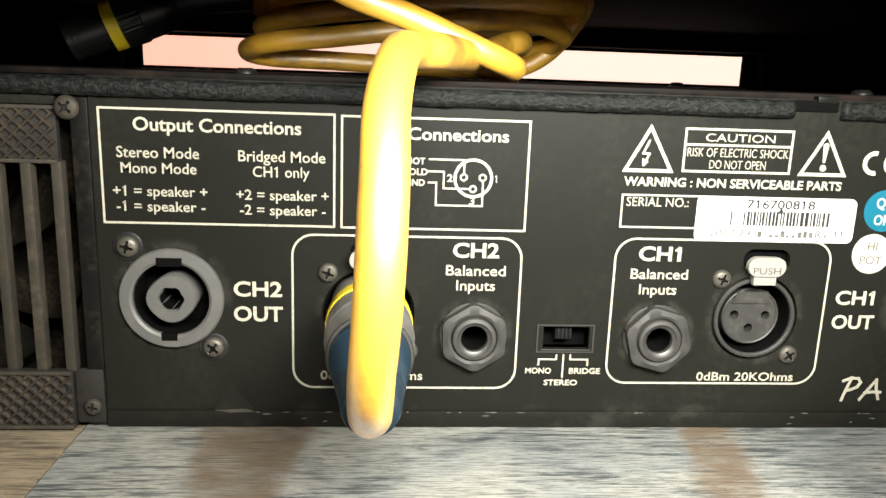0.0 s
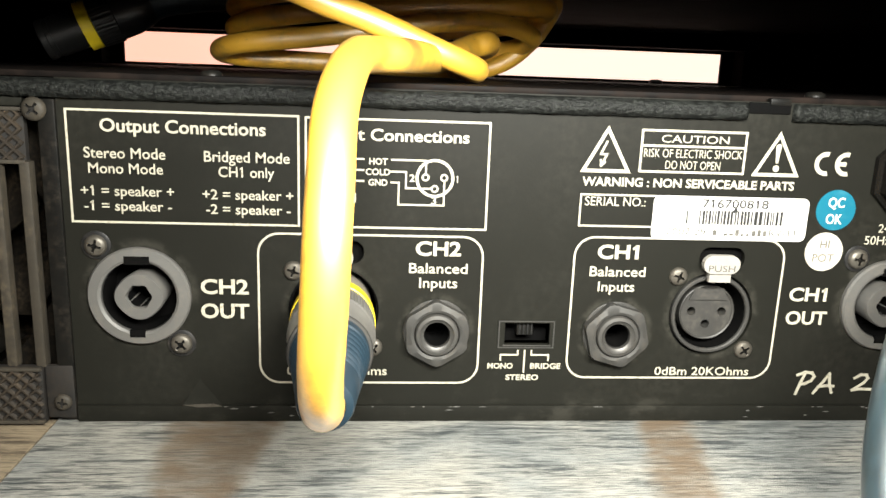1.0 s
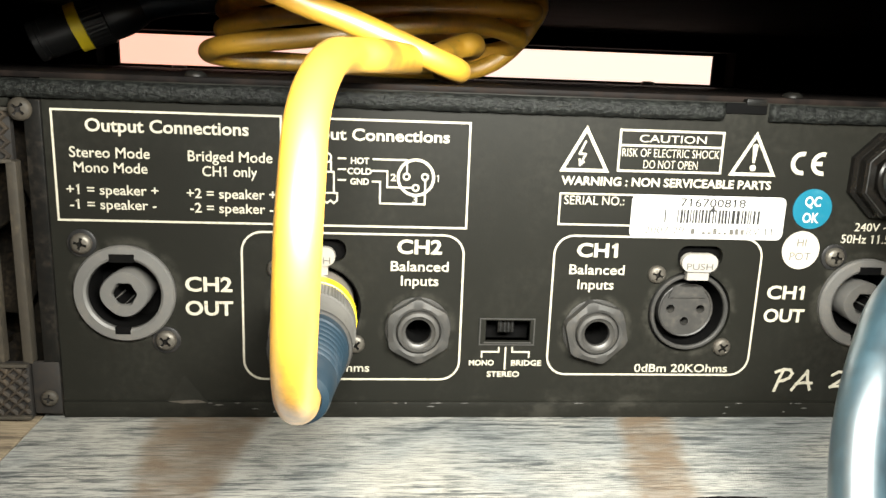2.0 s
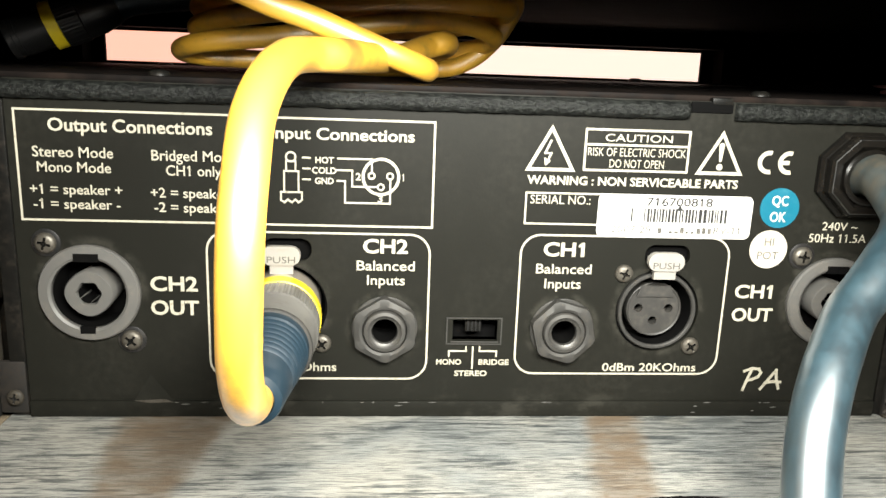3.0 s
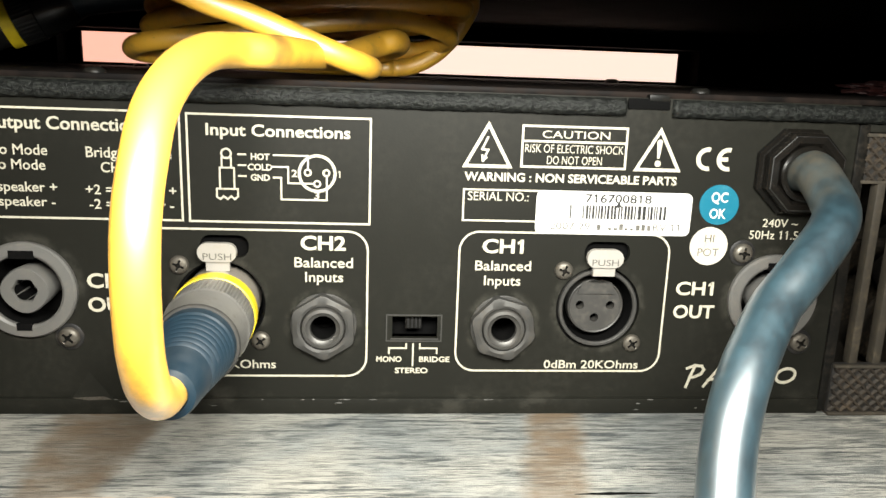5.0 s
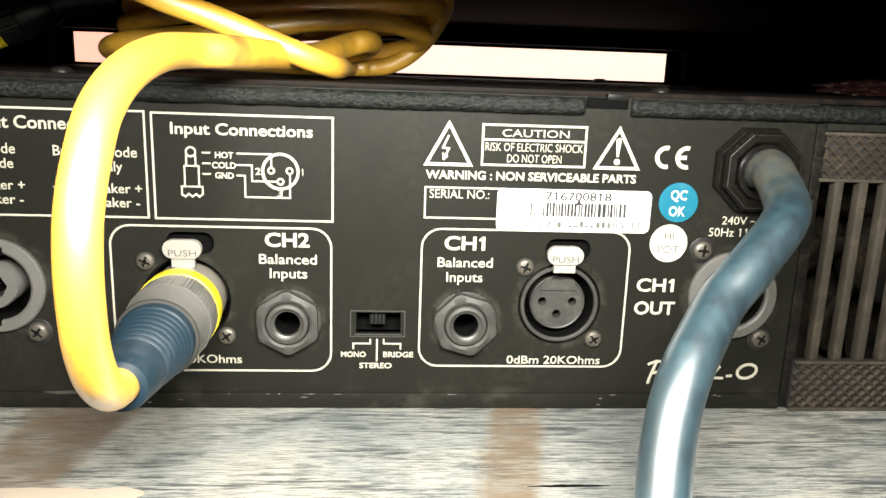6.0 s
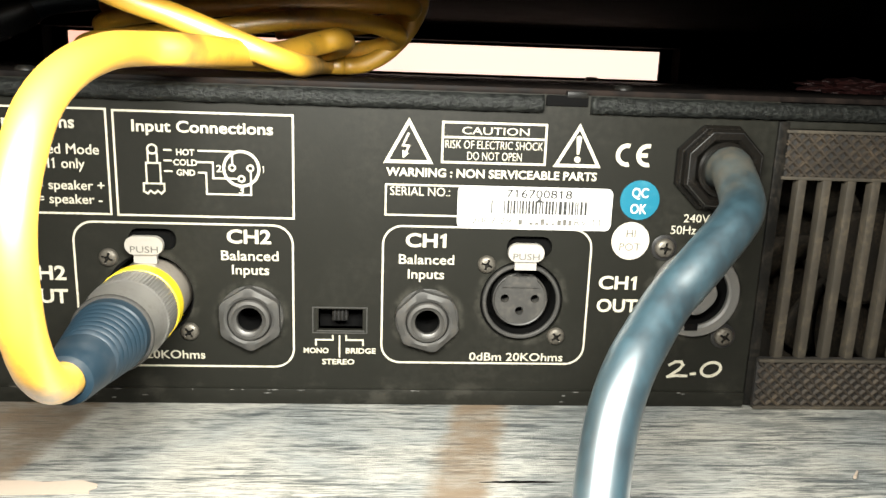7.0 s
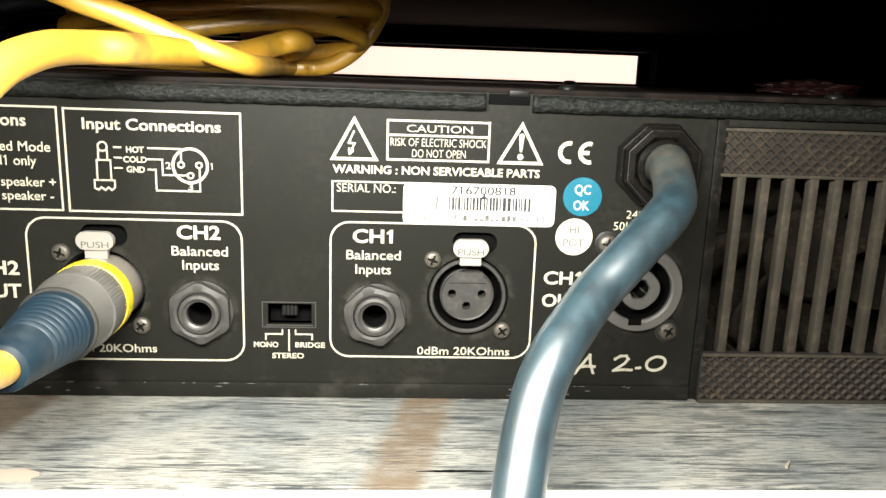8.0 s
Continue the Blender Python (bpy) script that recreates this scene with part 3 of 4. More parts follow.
def input_jack(x, z, turn):
    s = part("jack_socket", lathe("jack_socket", [(4.1, -6), (4.1, 0.2), (5.4, 1.0), (5.4, 3.0), (5.1, 3.5), (4.3, 3.7), (3.9, 3.2), (3.3, 2.9), (3.15, 2.4), (3.1, -7), (0, -7)], COLLAR, 64), amp, "dark metal jack socket with a six-sided nut", (x * MM, 0, z * MM))
    part("washer", lathe("washer", [(8.3, -0.02), (8.3, 0.35), (8.1, 0.5), (4.4, 0.55)], NUT, 64), s)

    def six(angle, i):
        flat = math.cos(radians(30)) / math.cos((angle - radians(turn)) % radians(60) - radians(30))
        return flat if i < 2 else min(flat * 8.7 / 8.3, 1.0) if i == 2 else 1.0

    part("nut", lathe("nut", [(8.7, 0.3), (8.7, 2.3), (8.3, 2.8), (6.4, 3.25), (5.7, 3.0), (5.45, 2.2)], NUT, 72, wave=six), s, "dusty six-sided nut")
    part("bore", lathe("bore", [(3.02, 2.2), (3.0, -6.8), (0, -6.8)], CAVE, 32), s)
    return s


speaker_socket(*SPEAKER[0], 15)
speaker_socket(*SPEAKER[1], 5)
xlr_socket(*XLR[0], True)
xlr_socket(*XLR[1], False)
input_jack(*JACK[0], 32)
input_jack(*JACK[1], 44)

sw = part("mode_switch", plate("mode_switch", [[(4.5, 19.9), (18.6, 19.9), (18.6, 26.9), (4.5, 26.9)], [(6.0, 20.7), (17.5, 20.7), (17.5, 26.5), (6.0, 26.5)]], -0.35, -0.02, PAINT), amp, "recessed slide switch in a thin worn metal surround")
part("surround", ring("surround", [(4.4, 19.8), (18.7, 19.8), (18.7, 27.0), (4.4, 27.0)], [(4.7, 20.1), (18.4, 20.1), (18.4, 26.75), (4.7, 26.75)], NUT, -0.42), sw)
part("worn_lip", box("worn_lip", (5.6, -0.5, 20.35), (17.9, -0.3, 20.7), NUT, 0.08), sw, "bare metal lip of the switch opening")
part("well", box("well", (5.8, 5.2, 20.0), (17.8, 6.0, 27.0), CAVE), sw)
part("slider", box("slider", (9.4, 1.6, 22.6), (13.6, 5.0, 26.0), CHASSIS, 0.3), sw)
for k in range(4):
    part("slider_ridge", box("slider_ridge", (9.9 + k, 1.2, 22.9), (10.3 + k, 1.65, 25.7), PLASTIC, 0.08), sw)

gland = part("cable_gland", lathe("cable_gland", [(11.6, -0.02), (11.6, 1.6), (10.9, 2.4), (9.9, 2.6)], GLOSS, 8, Matrix.Rotation(radians(22.5), 4, "Y"), smooth=False), amp, "black plastic cable gland with an eight-sided nut", (107.4 * MM, 0, 66.0 * MM))
part("gland_nut", lathe("gland_nut", [(10.6, 2.2), (10.6, 5.0), (9.9, 5.7), (8.2, 5.9), (7.4, 5.2), (7.2, 1.0), (0, 1.0)], GLOSS, 8, Matrix.Rotation(radians(22.5), 4, "Y"), smooth=False), gland, "eight-sided gland nut with worn edges")
part("gland_collar", lathe("gland_collar", [(7.0, 1.0), (7.0, 6.2), (6.5, 6.6), (5.8, 6.6)], GLOSS, 32), gland)
# thin paler ring: highlight along the worn edge, put in as colour
part("worn_bright_edge", lathe("worn_bright_edge", [(10.05, 5.50), (10.02, 5.72), (9.85, 5.80), (9.8, 5.76)], PLASTIC, 8, Matrix.Rotation(radians(22.5), 4, "Y"), smooth=False), gland, "paler ring that paints the highlight on the worn nut edge")


def vent(x0, x1, edge):
    """One grille: two embossed mesh bands with upright bars between them. edge: the post beside the panel."""
    g = part("vent_grille", box("vent_grille", (edge[0], -0.6, 0.6), (edge[1], 2.4, 78.2), CHASSIS, 0.4), amp, "dusty black vent grille with upright bars and embossed mesh")
    bands = (("lower_band", 0.1, 14.6, -2.2), ("upper_band", 63.4, 76.2, -0.8))
    for name, z0, z1, y in bands:
        b = part(name, box(name, (x0, y + 0.7, z0), (x1, y + 2.6, z1), MESHED, 0.3), g, "embossed diamond mesh band, brown dust and shaded holes in its colour")
        verts, faces = [], []
        step = 3.3
        h = z1 - z0 - 1.4
        fam = 0
        for sign in (1, -1):
            fam += 1
            x = x0 - h
            while x < x1 + h:
                a, c = (x, z0 + 0.7), (x + h * 1.05, z1 - 0.7)
                if sign < 0:
                    a, c = (x + h * 1.05, z0 + 0.7), (x, z1 - 0.7)
                u0, u1 = 0.0, 1.0
                for lim, s in ((x0 + 0.5, 1), (x1 - 0.5, -1)):
                    d = c[0] - a[0]
                    t = (lim - a[0]) / d
                    if s * d > 0:
                        u0 = max(u0, t)
                    else:
                        u1 = min(u1, t)
                if u1 - u0 > 0.03:
                    p = (a[0] + (c[0] - a[0]) * u0, a[1] + (c[1] - a[1]) * u0)
                    q = (a[0] + (c[0] - a[0]) * u1, a[1] + (c[1] - a[1]) * u1)
                    d = Vector((q[0] - p[0], q[1] - p[1])).normalized()
                    nx, nz = -d.y * 0.34, d.x * 0.34
                    o = len(verts)
                    top = y - 0.04 * fam
                    for px, pz in (p, q):
                        verts += [((px + nx * 1.6) * MM, (y + 0.75) * MM, (pz + nz * 1.6) * MM), ((px + nx * 0.6) * MM, top * MM, (pz + nz * 0.6) * MM), ((px - nx * 0.6) * MM, top * MM, (pz - nz * 0.6) * MM), ((px - nx * 1.6) * MM, (y + 0.75) * MM, (pz - nz * 1.6) * MM)]
                    faces += [(o, o + 1, o + 5, o + 4), (o + 1, o + 2, o + 6, o + 5), (o + 2, o + 3, o + 7, o + 6)]
                x += step
        tagged(part("embossing", mesh_from("embossing", verts, faces, RIB), b), kind="stuff")
        part("rolled_edge", box("rolled_edge", (x0, y - 0.25, z0), (x1, y + 0.8, z0 + 0.9), GRILLE, 0.25), b)
        part("rolled_edge", box("rolled_edge", (x0, y - 0.25, z1 - 0.9), (x1, y + 0.8, z1), GRILLE, 0.25), b)
    part("top_rail", box("top_rail", (x0 - 0.2, -0.3, 76.4), (x1, 1.2, 78.4), PAINT, 0.2), g, "black painted rail above the mesh")
    return g


def bars(g, first, step, count):
    me = box("bar", (-1.2, -0.9, 14.2), (1.2, 2.2, 64.0), GRILLE, 0.5)
    for k in range(count):
        part("bar", me, g, at=((first + step * k) * MM, 0, 0))


right = vent(124.6, 222.0, (122.5, 125.4))
bars(right, 130.5, 6.66, 14)
left = vent(-199.0, -106.2, (-103.0, -99.1))
bars(left, -106.6, -6.66, 14)
part("corner_tab", box("corner_tab", (-106.0, -0.9, 1.0), (-99.2, 0.6, 14.8), MESHED, 0.8), left, "bent rusty tab at the corner of the grille")
screw(left, -103.3, 75.9, 40, 1.05, -1.0, DARK_SCREW)
screw(left, -101.9, 5.5, 10, 0.8, -1.2, DARK_SCREW)


def fan(x, z):
    f = part("cooling_fan", plate("cooling_fan", [rounded(x - 38, z - 38, x + 38, z + 38, 4), circle(x, z, 35)], 12.0, 14.0, FAN), amp, "dusty cooling fan at rest behind the grille")
    part("hub", lathe("hub", [(14, -22), (14, -13), (12.5, -11.5), (0, -11.5)], FAN, 40, Matrix.Translation((x * MM, 0, z * MM))), f)
    for k in range(7):
        verts, faces = [], []
        for i in range(6):
            r = 13.5 + 20 * i / 5
            for j in range(4):
                a = radians(k * 360 / 7 + j * 11 + i * 4)
                verts.append(((x + r * math.cos(a)) * MM, (13 + j * 2.8) * MM, (z + r * math.sin(a)) * MM))
        for i in range(5):
            for j in range(3):
                o = i * 4 + j
                faces.append((o, o + 1, o + 5, o + 4))
        me = mesh_from("blade", verts, faces, FAN, True)
        b = part("blade", me, f)
        m = b.modifiers.new("thick", "SOLIDIFY")
        m.thickness = 0.0012


fan(160.0, 40.0)
fan(-141.0, 40.0)
part("heat_sink", box("heat_sink", (124, 30, 2), (224, 34, 82), FAN, 0.5), amp)
part("heat_sink", box("heat_sink", (-201, 30, 2), (-100, 34, 82), FAN, 0.5), amp)

for x, y in ((-65.8, 6.6), (84.6, 10.2), (-150.0, 8.0), (158.0, 9.0)):
    s = part("lid_screw", LID_SCREW, lid, at=(x * MM, y * MM, 84.3 * MM))
    s.rotation_euler = (radians(-90), 0, 0)
part("lid_bump", lathe("lid_bump", [(4.6, 0), (4.4, 1.6), (3.4, 2.6), (0, 2.9)], CHASSIS, 24, Matrix.Rotation(radians(-90), 4, "X")), lid, at=(0.154, 0.322, 0.0843))
part("lid_bump", lathe("lid_bump", [(4.6, 0), (4.4, 1.2), (3.4, 1.8), (0, 2.0)], CHASSIS, 24, Matrix.Rotation(radians(-90), 4, "X")), lid, at=(-0.148, 0.322, 0.0843))

# printed words and frames
B = 0.016
H = 0.024
for words, x0, z0, x1, cap, bold in (
    ("Output Connections", -89.7, 71.3, -52.5, 2.95, H * 0.75), ("Input Connections", -39.0, 71.0, -5.0, 2.75, H * 0.75),
    ("Stereo Mode", -93.6, 65.2, -75.4, 2.45, B * 0.5), ("Mono Mode", -92.8, 61.7, -76.1, 2.4, B * 0.5),
    ("+1 = speaker +", -94.8, 56.5, -73.8, 2.3, B * 0.5), ("-1 = speaker -", -94.2, 53.0, -74.4, 2.3, B * 0.5),
    ("Bridged Mode", -66.7, 65.0, -47.1, 2.45, B * 0.5), ("CH1 only", -63.5, 61.5, -50.7, 2.4, B * 0.5),
    ("+2 = speaker +", -67.3, 56.2, -46.3, 2.3, B * 0.5), ("-2 = speaker -", -66.6, 52.7, -47.0, 2.3, B * 0.5),
    ("HOT", -28.6, 65.4, -24.2, 1.5, H), ("COLD", -29.4, 62.9, -23.6, 1.5, H), ("GND", -28.7, 60.4, -24.2, 1.5, H),
    ("2", -19.0, 61.5, -17.7, 1.7, B), ("1", -7.8, 61.5, -7.35, 1.7, 0.0), ("3", -13.6, 56.2, -12.4, 1.7, B),
    ("CH2", -17.0, 43.5, -5.9, 3.5, H * 1.1), ("Balanced", -18.5, 39.0, -4.1, 2.5, B * 0.5), ("Inputs", -15.9, 35.3, -6.5, 2.5, B * 0.5),
    ("CH1", 28.2, 43.5, 38.7, 3.5, H * 1.1), ("Balanced", 26.6, 38.9, 40.9, 2.5, B * 0.5), ("Inputs", 29.0, 35.0, 38.4, 2.5, B * 0.5),
    ("0dBm 20KOhms", 45.9, 12.6, 71.2, 2.2, B * 0.5), ("0dBm 20KOhms", -48.2, 12.3, -23.4, 2.2, B * 0.5),
    ("CH2", -68.5, 33.1, -57.2, 3.6, H), ("OUT", -68.6, 27.0, -57.1, 3.6, H),
    ("CH1", 79.4, 33.1, 89.5, 3.5, H), ("OUT", 79.3, 26.8, 90.3, 3.5, H),
    ("240V ~", 100.5, 51.5, 110.0, 2.1, 0.0), ("50Hz 11.5A", 97.3, 48.3, 112.8, 2.2, 0.0),
    ("CAUTION", 41.7, 72.6, 58.6, 1.8, 0.0), ("RISK OF ELECTRIC SHOCK", 37.6, 69.0, 62.3, 2.0, -0.004), ("DO NOT OPEN", 43.2, 66.2, 57.0, 2.0, -0.004),
    ("WARNING : NON SERVICEABLE PARTS", 22.9, 61.7, 76.6, 2.1, H), ("SERIAL NO.:", 24.0, 56.8, 39.2, 2.15, 0.0),
    ("MONO", 2.1, 14.2, 8.6, 1.45, H), ("BRIDGE", 13.1, 14.2, 21.0, 1.45, H), ("STEREO", 6.9, 11.1, 15.4, 1.45, H),
):
    part("lettering", lettering(words, x0, z0, x1, cap, bold), panel)
BRUSH = {
    "P": [[(85.0, 7.4), (85.9, 10.4), (86.9, 13.2)], [(84.9, 12.7), (86.9, 13.5), (88.8, 13.3), (89.5, 12.3), (88.8, 11.1), (87.2, 10.3), (86.1, 10.1)]],
    "A": [[(89.9, 7.6), (91.7, 10.2), (93.7, 13.0)], [(93.7, 13.0), (94.0, 10.6), (94.9, 7.8)], [(91.0, 9.4), (93.0, 9.7), (95.2, 9.6)]],
    "2": [[(100.9, 11.9), (102.4, 12.8), (104.0, 12.8), (104.6, 11.9), (103.6, 10.6), (100.7, 8.5)], [(100.7, 8.5), (103.0, 8.8), (105.7, 8.7)]],
    ".": [[(107.1, 9.3), (108.1, 9.4)]],
    "0": [[(112.5 + 2.6 * math.cos(radians(a)) + 0.5 * math.sin(radians(a)), 10.7 + 2.0 * math.sin(radians(a))) for a in range(0, 361, 20)]],
}
for sign, lines in BRUSH.items():
    part("lettering", strokes("lettering", lines, 0.74, PRINT), panel, "hand-drawn slanting cream sign")

part("printed_frame", rect_line(-97.3, 50.0, -44.8, 76.3, 0.5), panel)
part("printed_frame", rect_line(-43.6, 49.9, 0.1, 76.1, 0.5), panel)
part("printed_frame", rect_line(36.6, 65.2, 63.2, 75.7, 0.55), panel)
part("printed_frame", rect_line(22.7, 51.5, 77.0, 59.7, 0.45), panel)
part("printed_line", strokes("printed_line", [[(36.9, 71.75), (62.9, 71.75)]], 0.55, PRINT), panel)
for x0, z0, x1, z1 in ((-55.0, 10.0, -0.2, 48.5), (22.2, 11.6, 76.9, 49.1)):
    part("printed_frame", ring("printed_frame", rounded(x0, z0, x1, z1, 5.2), rounded(x0 + 0.5, z0 + 0.5, x1 - 0.5, z1 - 0.5, 4.7), PRINT), panel)


def triangle(ax, az, x0, x1, z, w):
    outer = [(x0, z), (x1, z), (ax, az)]
    cx, cz = sum(p[0] for p in outer) / 3, sum(p[1] for p in outer) / 3
    k = 1 - w / ((az - z) / 3)
    return ring("warning_triangle", outer, [(cx + (px - cx) * k, cz + (pz - cz) * k) for px, pz in outer], PRINT)


t1 = part("warning_triangle", triangle(28.4, 76.3, 22.2, 34.7, 64.9, 0.85), panel, "cream outline triangle with a lightning arrow")
part("lightning_arrow", strokes("lightning_arrow", [[(28.3, 72.3), (27.0, 69.4), (28.5, 69.3), (27.4, 66.8)]], 0.5, PRINT), t1)
part("arrow_head", strokes("arrow_head", [[(27.1, 67.9), (27.25, 66.6), (28.1, 67.4)]], 0.5, PRINT), t1)
t2 = part("warning_triangle", triangle(71.4, 76.1, 65.1, 77.4, 65.0, 0.85), panel, "cream outline triangle with an exclamation mark")
part("exclamation_mark", plate("exclamation_mark", [[(70.65, 72.6), (71.2, 73.0), (71.7, 73.0), (72.1, 72.6), (71.6, 68.3), (71.0, 68.3)]], -0.06, 0.02, PRINT), t2)
part("exclamation_dot", plate("exclamation_dot", [circle(71.25, 67.0, 0.8, 20)], -0.06, 0.02, PRINT), t2)

CX, CZ = -12.9, 62.4
sym = part("plug_symbol", ring("plug_symbol", circle(CX, CZ, 4.65), circle(CX, CZ, 3.95), PRINT), panel, "cream wiring diagram of a round three-pin plug")
for dx, dz in ((-2.25, 0.2), (2.2, 0.2), (0.0, -2.5)):
    part("pin_symbol", ring("pin_symbol", circle(CX + dx, CZ + dz, 0.95, 24), circle(CX + dx, CZ + dz, 0.5, 24), PRINT, -0.11), sym)
part("wire_symbol", strokes("wire_symbol", [[(CX + a, CZ + b) for a, b in pts] for pts in (
    ((-10.3, 4.2), (-2.2, 4.2), (-2.2, 1.2)), ((-10.5, 1.4), (-6.9, 1.4), (-6.9, -2.5), (-1.0, -2.5)),
    ((-10.4, -1.2), (-8.6, -1.2), (-8.6, -6.5), (2.3, -6.5), (2.3, -0.8)),
    ((-18.6, 4.2), (-17.0, 4.2)), ((-18.6, 1.6), (-17.0, 1.6)), ((-18.6, -1.0), (-17.0, -1.0)))], 0.42, PRINT), sym)
jk = part("jack_symbol", ring("jack_symbol", circle(CX - 21.5, CZ + 4.3, 1.35, 24), circle(CX - 21.5, CZ + 4.3, 0.9, 24), PRINT), panel, "cream drawing of a jack plug")
part("jack_outline", strokes("jack_outline", [[(CX + a, CZ + b) for a, b in pts] for pts in (
    ((-22.6, 3.3), (-20.4, 3.3), (-20.4, 0.9), (-22.6, 0.9), (-22.6, 3.3)), ((-23.1, 0.9), (-19.7, 0.9), (-19.7, -4.2), (-23.1, -4.2), (-23.1, 0.9)),
    ((-23.9, -4.2), (-18.9, -4.2), (-18.9, -6.0), (-19.7, -6.7), (-20.5, -6.0), (-21.3, -6.7), (-22.3, -6.0), (-23.0, -6.7), (-23.9, -6.2), (-23.9, -4.2)))], 0.42, PRINT), jk)
part("printed_line", strokes("printed_line", [[(9.7, 19.0), (9.7, 17.9), (5.3, 17.9), (5.3, 16.5)], [(13.2, 19.0), (13.2, 17.9), (17.6, 17.9), (17.6, 16.5)], [(11.45, 19.0), (11.45, 13.2)]], 0.42, PRINT), panel)


def arc_band(x, z, r, w, a0, a1, n=24):
    pts = [(x + (r + w / 2) * math.cos(radians(a0 + (a1 - a0) * k / n)), z + (r + w / 2) * math.sin(radians(a0 + (a1 - a0) * k / n))) for k in range(n + 1)]
    pts += [(x + (r - w / 2) * math.cos(radians(a1 + (a0 - a1) * k / n)), z + (r - w / 2) * math.sin(radians(a1 + (a0 - a1) * k / n))) for k in range(n + 1)]
    return pts


part("approval_mark", plate("approval_mark", [arc_band(84.0, 68.5, 2.4, 1.1, 76, 284)], -0.06, 0.02, PRINT), panel)
mark = part("approval_mark", plate("approval_mark", [arc_band(89.3, 68.5, 2.4, 1.1, 76, 284)], -0.06, 0.02, PRINT), panel)
part("mark_bar", plate("mark_bar", [[(86.9, 68.0), (89.3, 68.0), (89.3, 69.05), (86.9, 69.05)]], -0.07, 0.02, PRINT), mark)

# stickers
sticker = part("serial_label", plate("serial_label", [rounded(41.2, 48.7, 81.2, 59.7, 1.6)], -0.22, -0.03, STICKER), amp, "white paper label with a bar code and printed figures")
part("lettering", lettering("716700818", 53.6, 56.9, 70.6, 2.1, 0.012, INK, -0.26), sticker)
rng = random.Random(4)
x = 49.8
codes = []
while x < 74.5:
    w = rng.choice((0.34, 0.4, 0.6, 0.85))
    if x < 50.2 or x > 52.6:
        codes.append((x, w))
    x += w + rng.choice((0.22, 0.28, 0.36, 0.5))
for x, w in codes:
    part("code_bar", box("code_bar", (x, -0.26, 52.7), (x + w, -0.2, 56.2), INK), sticker)
part("lettering", lettering("2007 29", 45.0, 49.9, 55.2, 1.8, 0.0, FAINT, -0.26), sticker)
part("lettering", lettering("RV-11", 71.6, 49.9, 78.4, 1.8, 0.0, FAINT, -0.26), sticker)
part("dirt_speck", plate("dirt_speck", [[(61.2, 55.6), (63.0, 55.8), (62.3, 57.2)]], -0.29, -0.2, INK), sticker)
x = 57.0
while x < 70.6:
    w = rng.choice((0.7, 0.9, 1.0))
    if x > 60.0 or rng.random() < 0.5:
        low = rng.choice((49.9, 49.9, 50.2))
        part("text_bar", box("text_bar", (x, -0.25, low), (x + w, -0.2, low + rng.choice((1.4, 1.6, 0.6))), FAINT), sticker)
    x += 1.45
qc = part("round_sticker", plate("round_sticker", [circle(88.3, 57.0, 5.15)], -0.2, -0.03, BLUE), amp, "round blue inspection sticker")
part("lettering", lettering("QC", 86.1, 57.7, 90.4, 2.5, B, STICKER, -0.24), qc)
part("lettering", lettering("OK", 86.0, 53.5, 90.3, 2.5, B, STICKER, -0.24), qc)
hp = part("round_sticker", plate("round_sticker", [circle(86.8, 46.2, 5.0)], -0.2, -0.03, OFFWHITE), amp, "round off-white test sticker")
part("lettering", lettering("HI", 85.6, 47.2, 88.0, 2.0, 0.0, FAINT, -0.24), hp)
part("lettering", lettering("POT", 84.0, 43.6, 89.6, 2.0, 0.0, FAINT, -0.24), hp)
part("paint_chip", plate("paint_chip", [[(-73.7, 4.5), (-66.0, 4.9), (-64.0, 4.1), (-70.0, 3.9)]], -0.98, -0.92, STEEL), amp, "scratched bare metal on the flange")

part("bent_corner", mesh_from("bent_corner", [(-0.0737, -0.00094, 0.0044), (-0.0636, -0.00094, 0.0041), (-0.0695, -0.00003, 0.0112), (-0.0700, 0.0002, 0.0040)], [(0, 1, 2), (0, 2, 3), (1, 3, 2), (0, 3, 1)], PAINT), panel, "dented corner of the black panel")

rng = random.Random(21)
for k in range(26):
    x, w = rng.uniform(-70, 112), rng.uniform(0.5, 2.4)
    z, h = (4.0 if rng.random() < 0.6 else rng.uniform(1.0, 3.8)), rng.uniform(0.12, 0.32)
    part("scuff", plate("scuff", [[(x, z), (x + w * 0.5, z - h * 0.4), (x + w, z + h * 0.3), (x + w * 0.6, z + h), (x + w * 0.2, z + h * 0.7)]], -0.93, -0.88, GREY), panel)

# ---- cables ----
AX0, AX1 = Vector((-36.7, 0.0, 29.2)), Vector((-34.9, -55.0, 29.5))
aim = (AX1 - AX0).normalized()
turned = Matrix.Translation(AX0 * MM) @ Vector((0, -1, 0)).rotation_difference(aim).to_matrix().to_4x4()
cable = thing("audio_cable", "yellow audio cable plugged into the amplifier and coiled on its lid", "cable")
part("plug_shell", lathe("plug_shell", [(9.2, -8), (9.3, 7.0), (9.2, 7.6)], SHELL, 48, turned), cable, "shiny nickel plug shell")
part("colour_ring", lathe("colour_ring", [(9.3, 6.6), (9.95, 6.9), (9.95, 11.2), (9.3, 11.5)], RING, 48, turned), cable, "bright yellow plastic ring")
part("plug_body", lathe("plug_body", [(9.2, 11.0), (9.7, 11.6), (9.7, 20.0), (9.5, 20.3), (9.3, 20.6), (9.0, 28.0), (8.9, 29.4), (8.3, 30.0)], KNURL, 288, turned, lambda a, i: 1.0 + (0.007 if math.cos(72 * a) > 0 else -0.007) * (1 if i in (1, 2) else 0)), cable, "grey metal plug body with fine knurling")
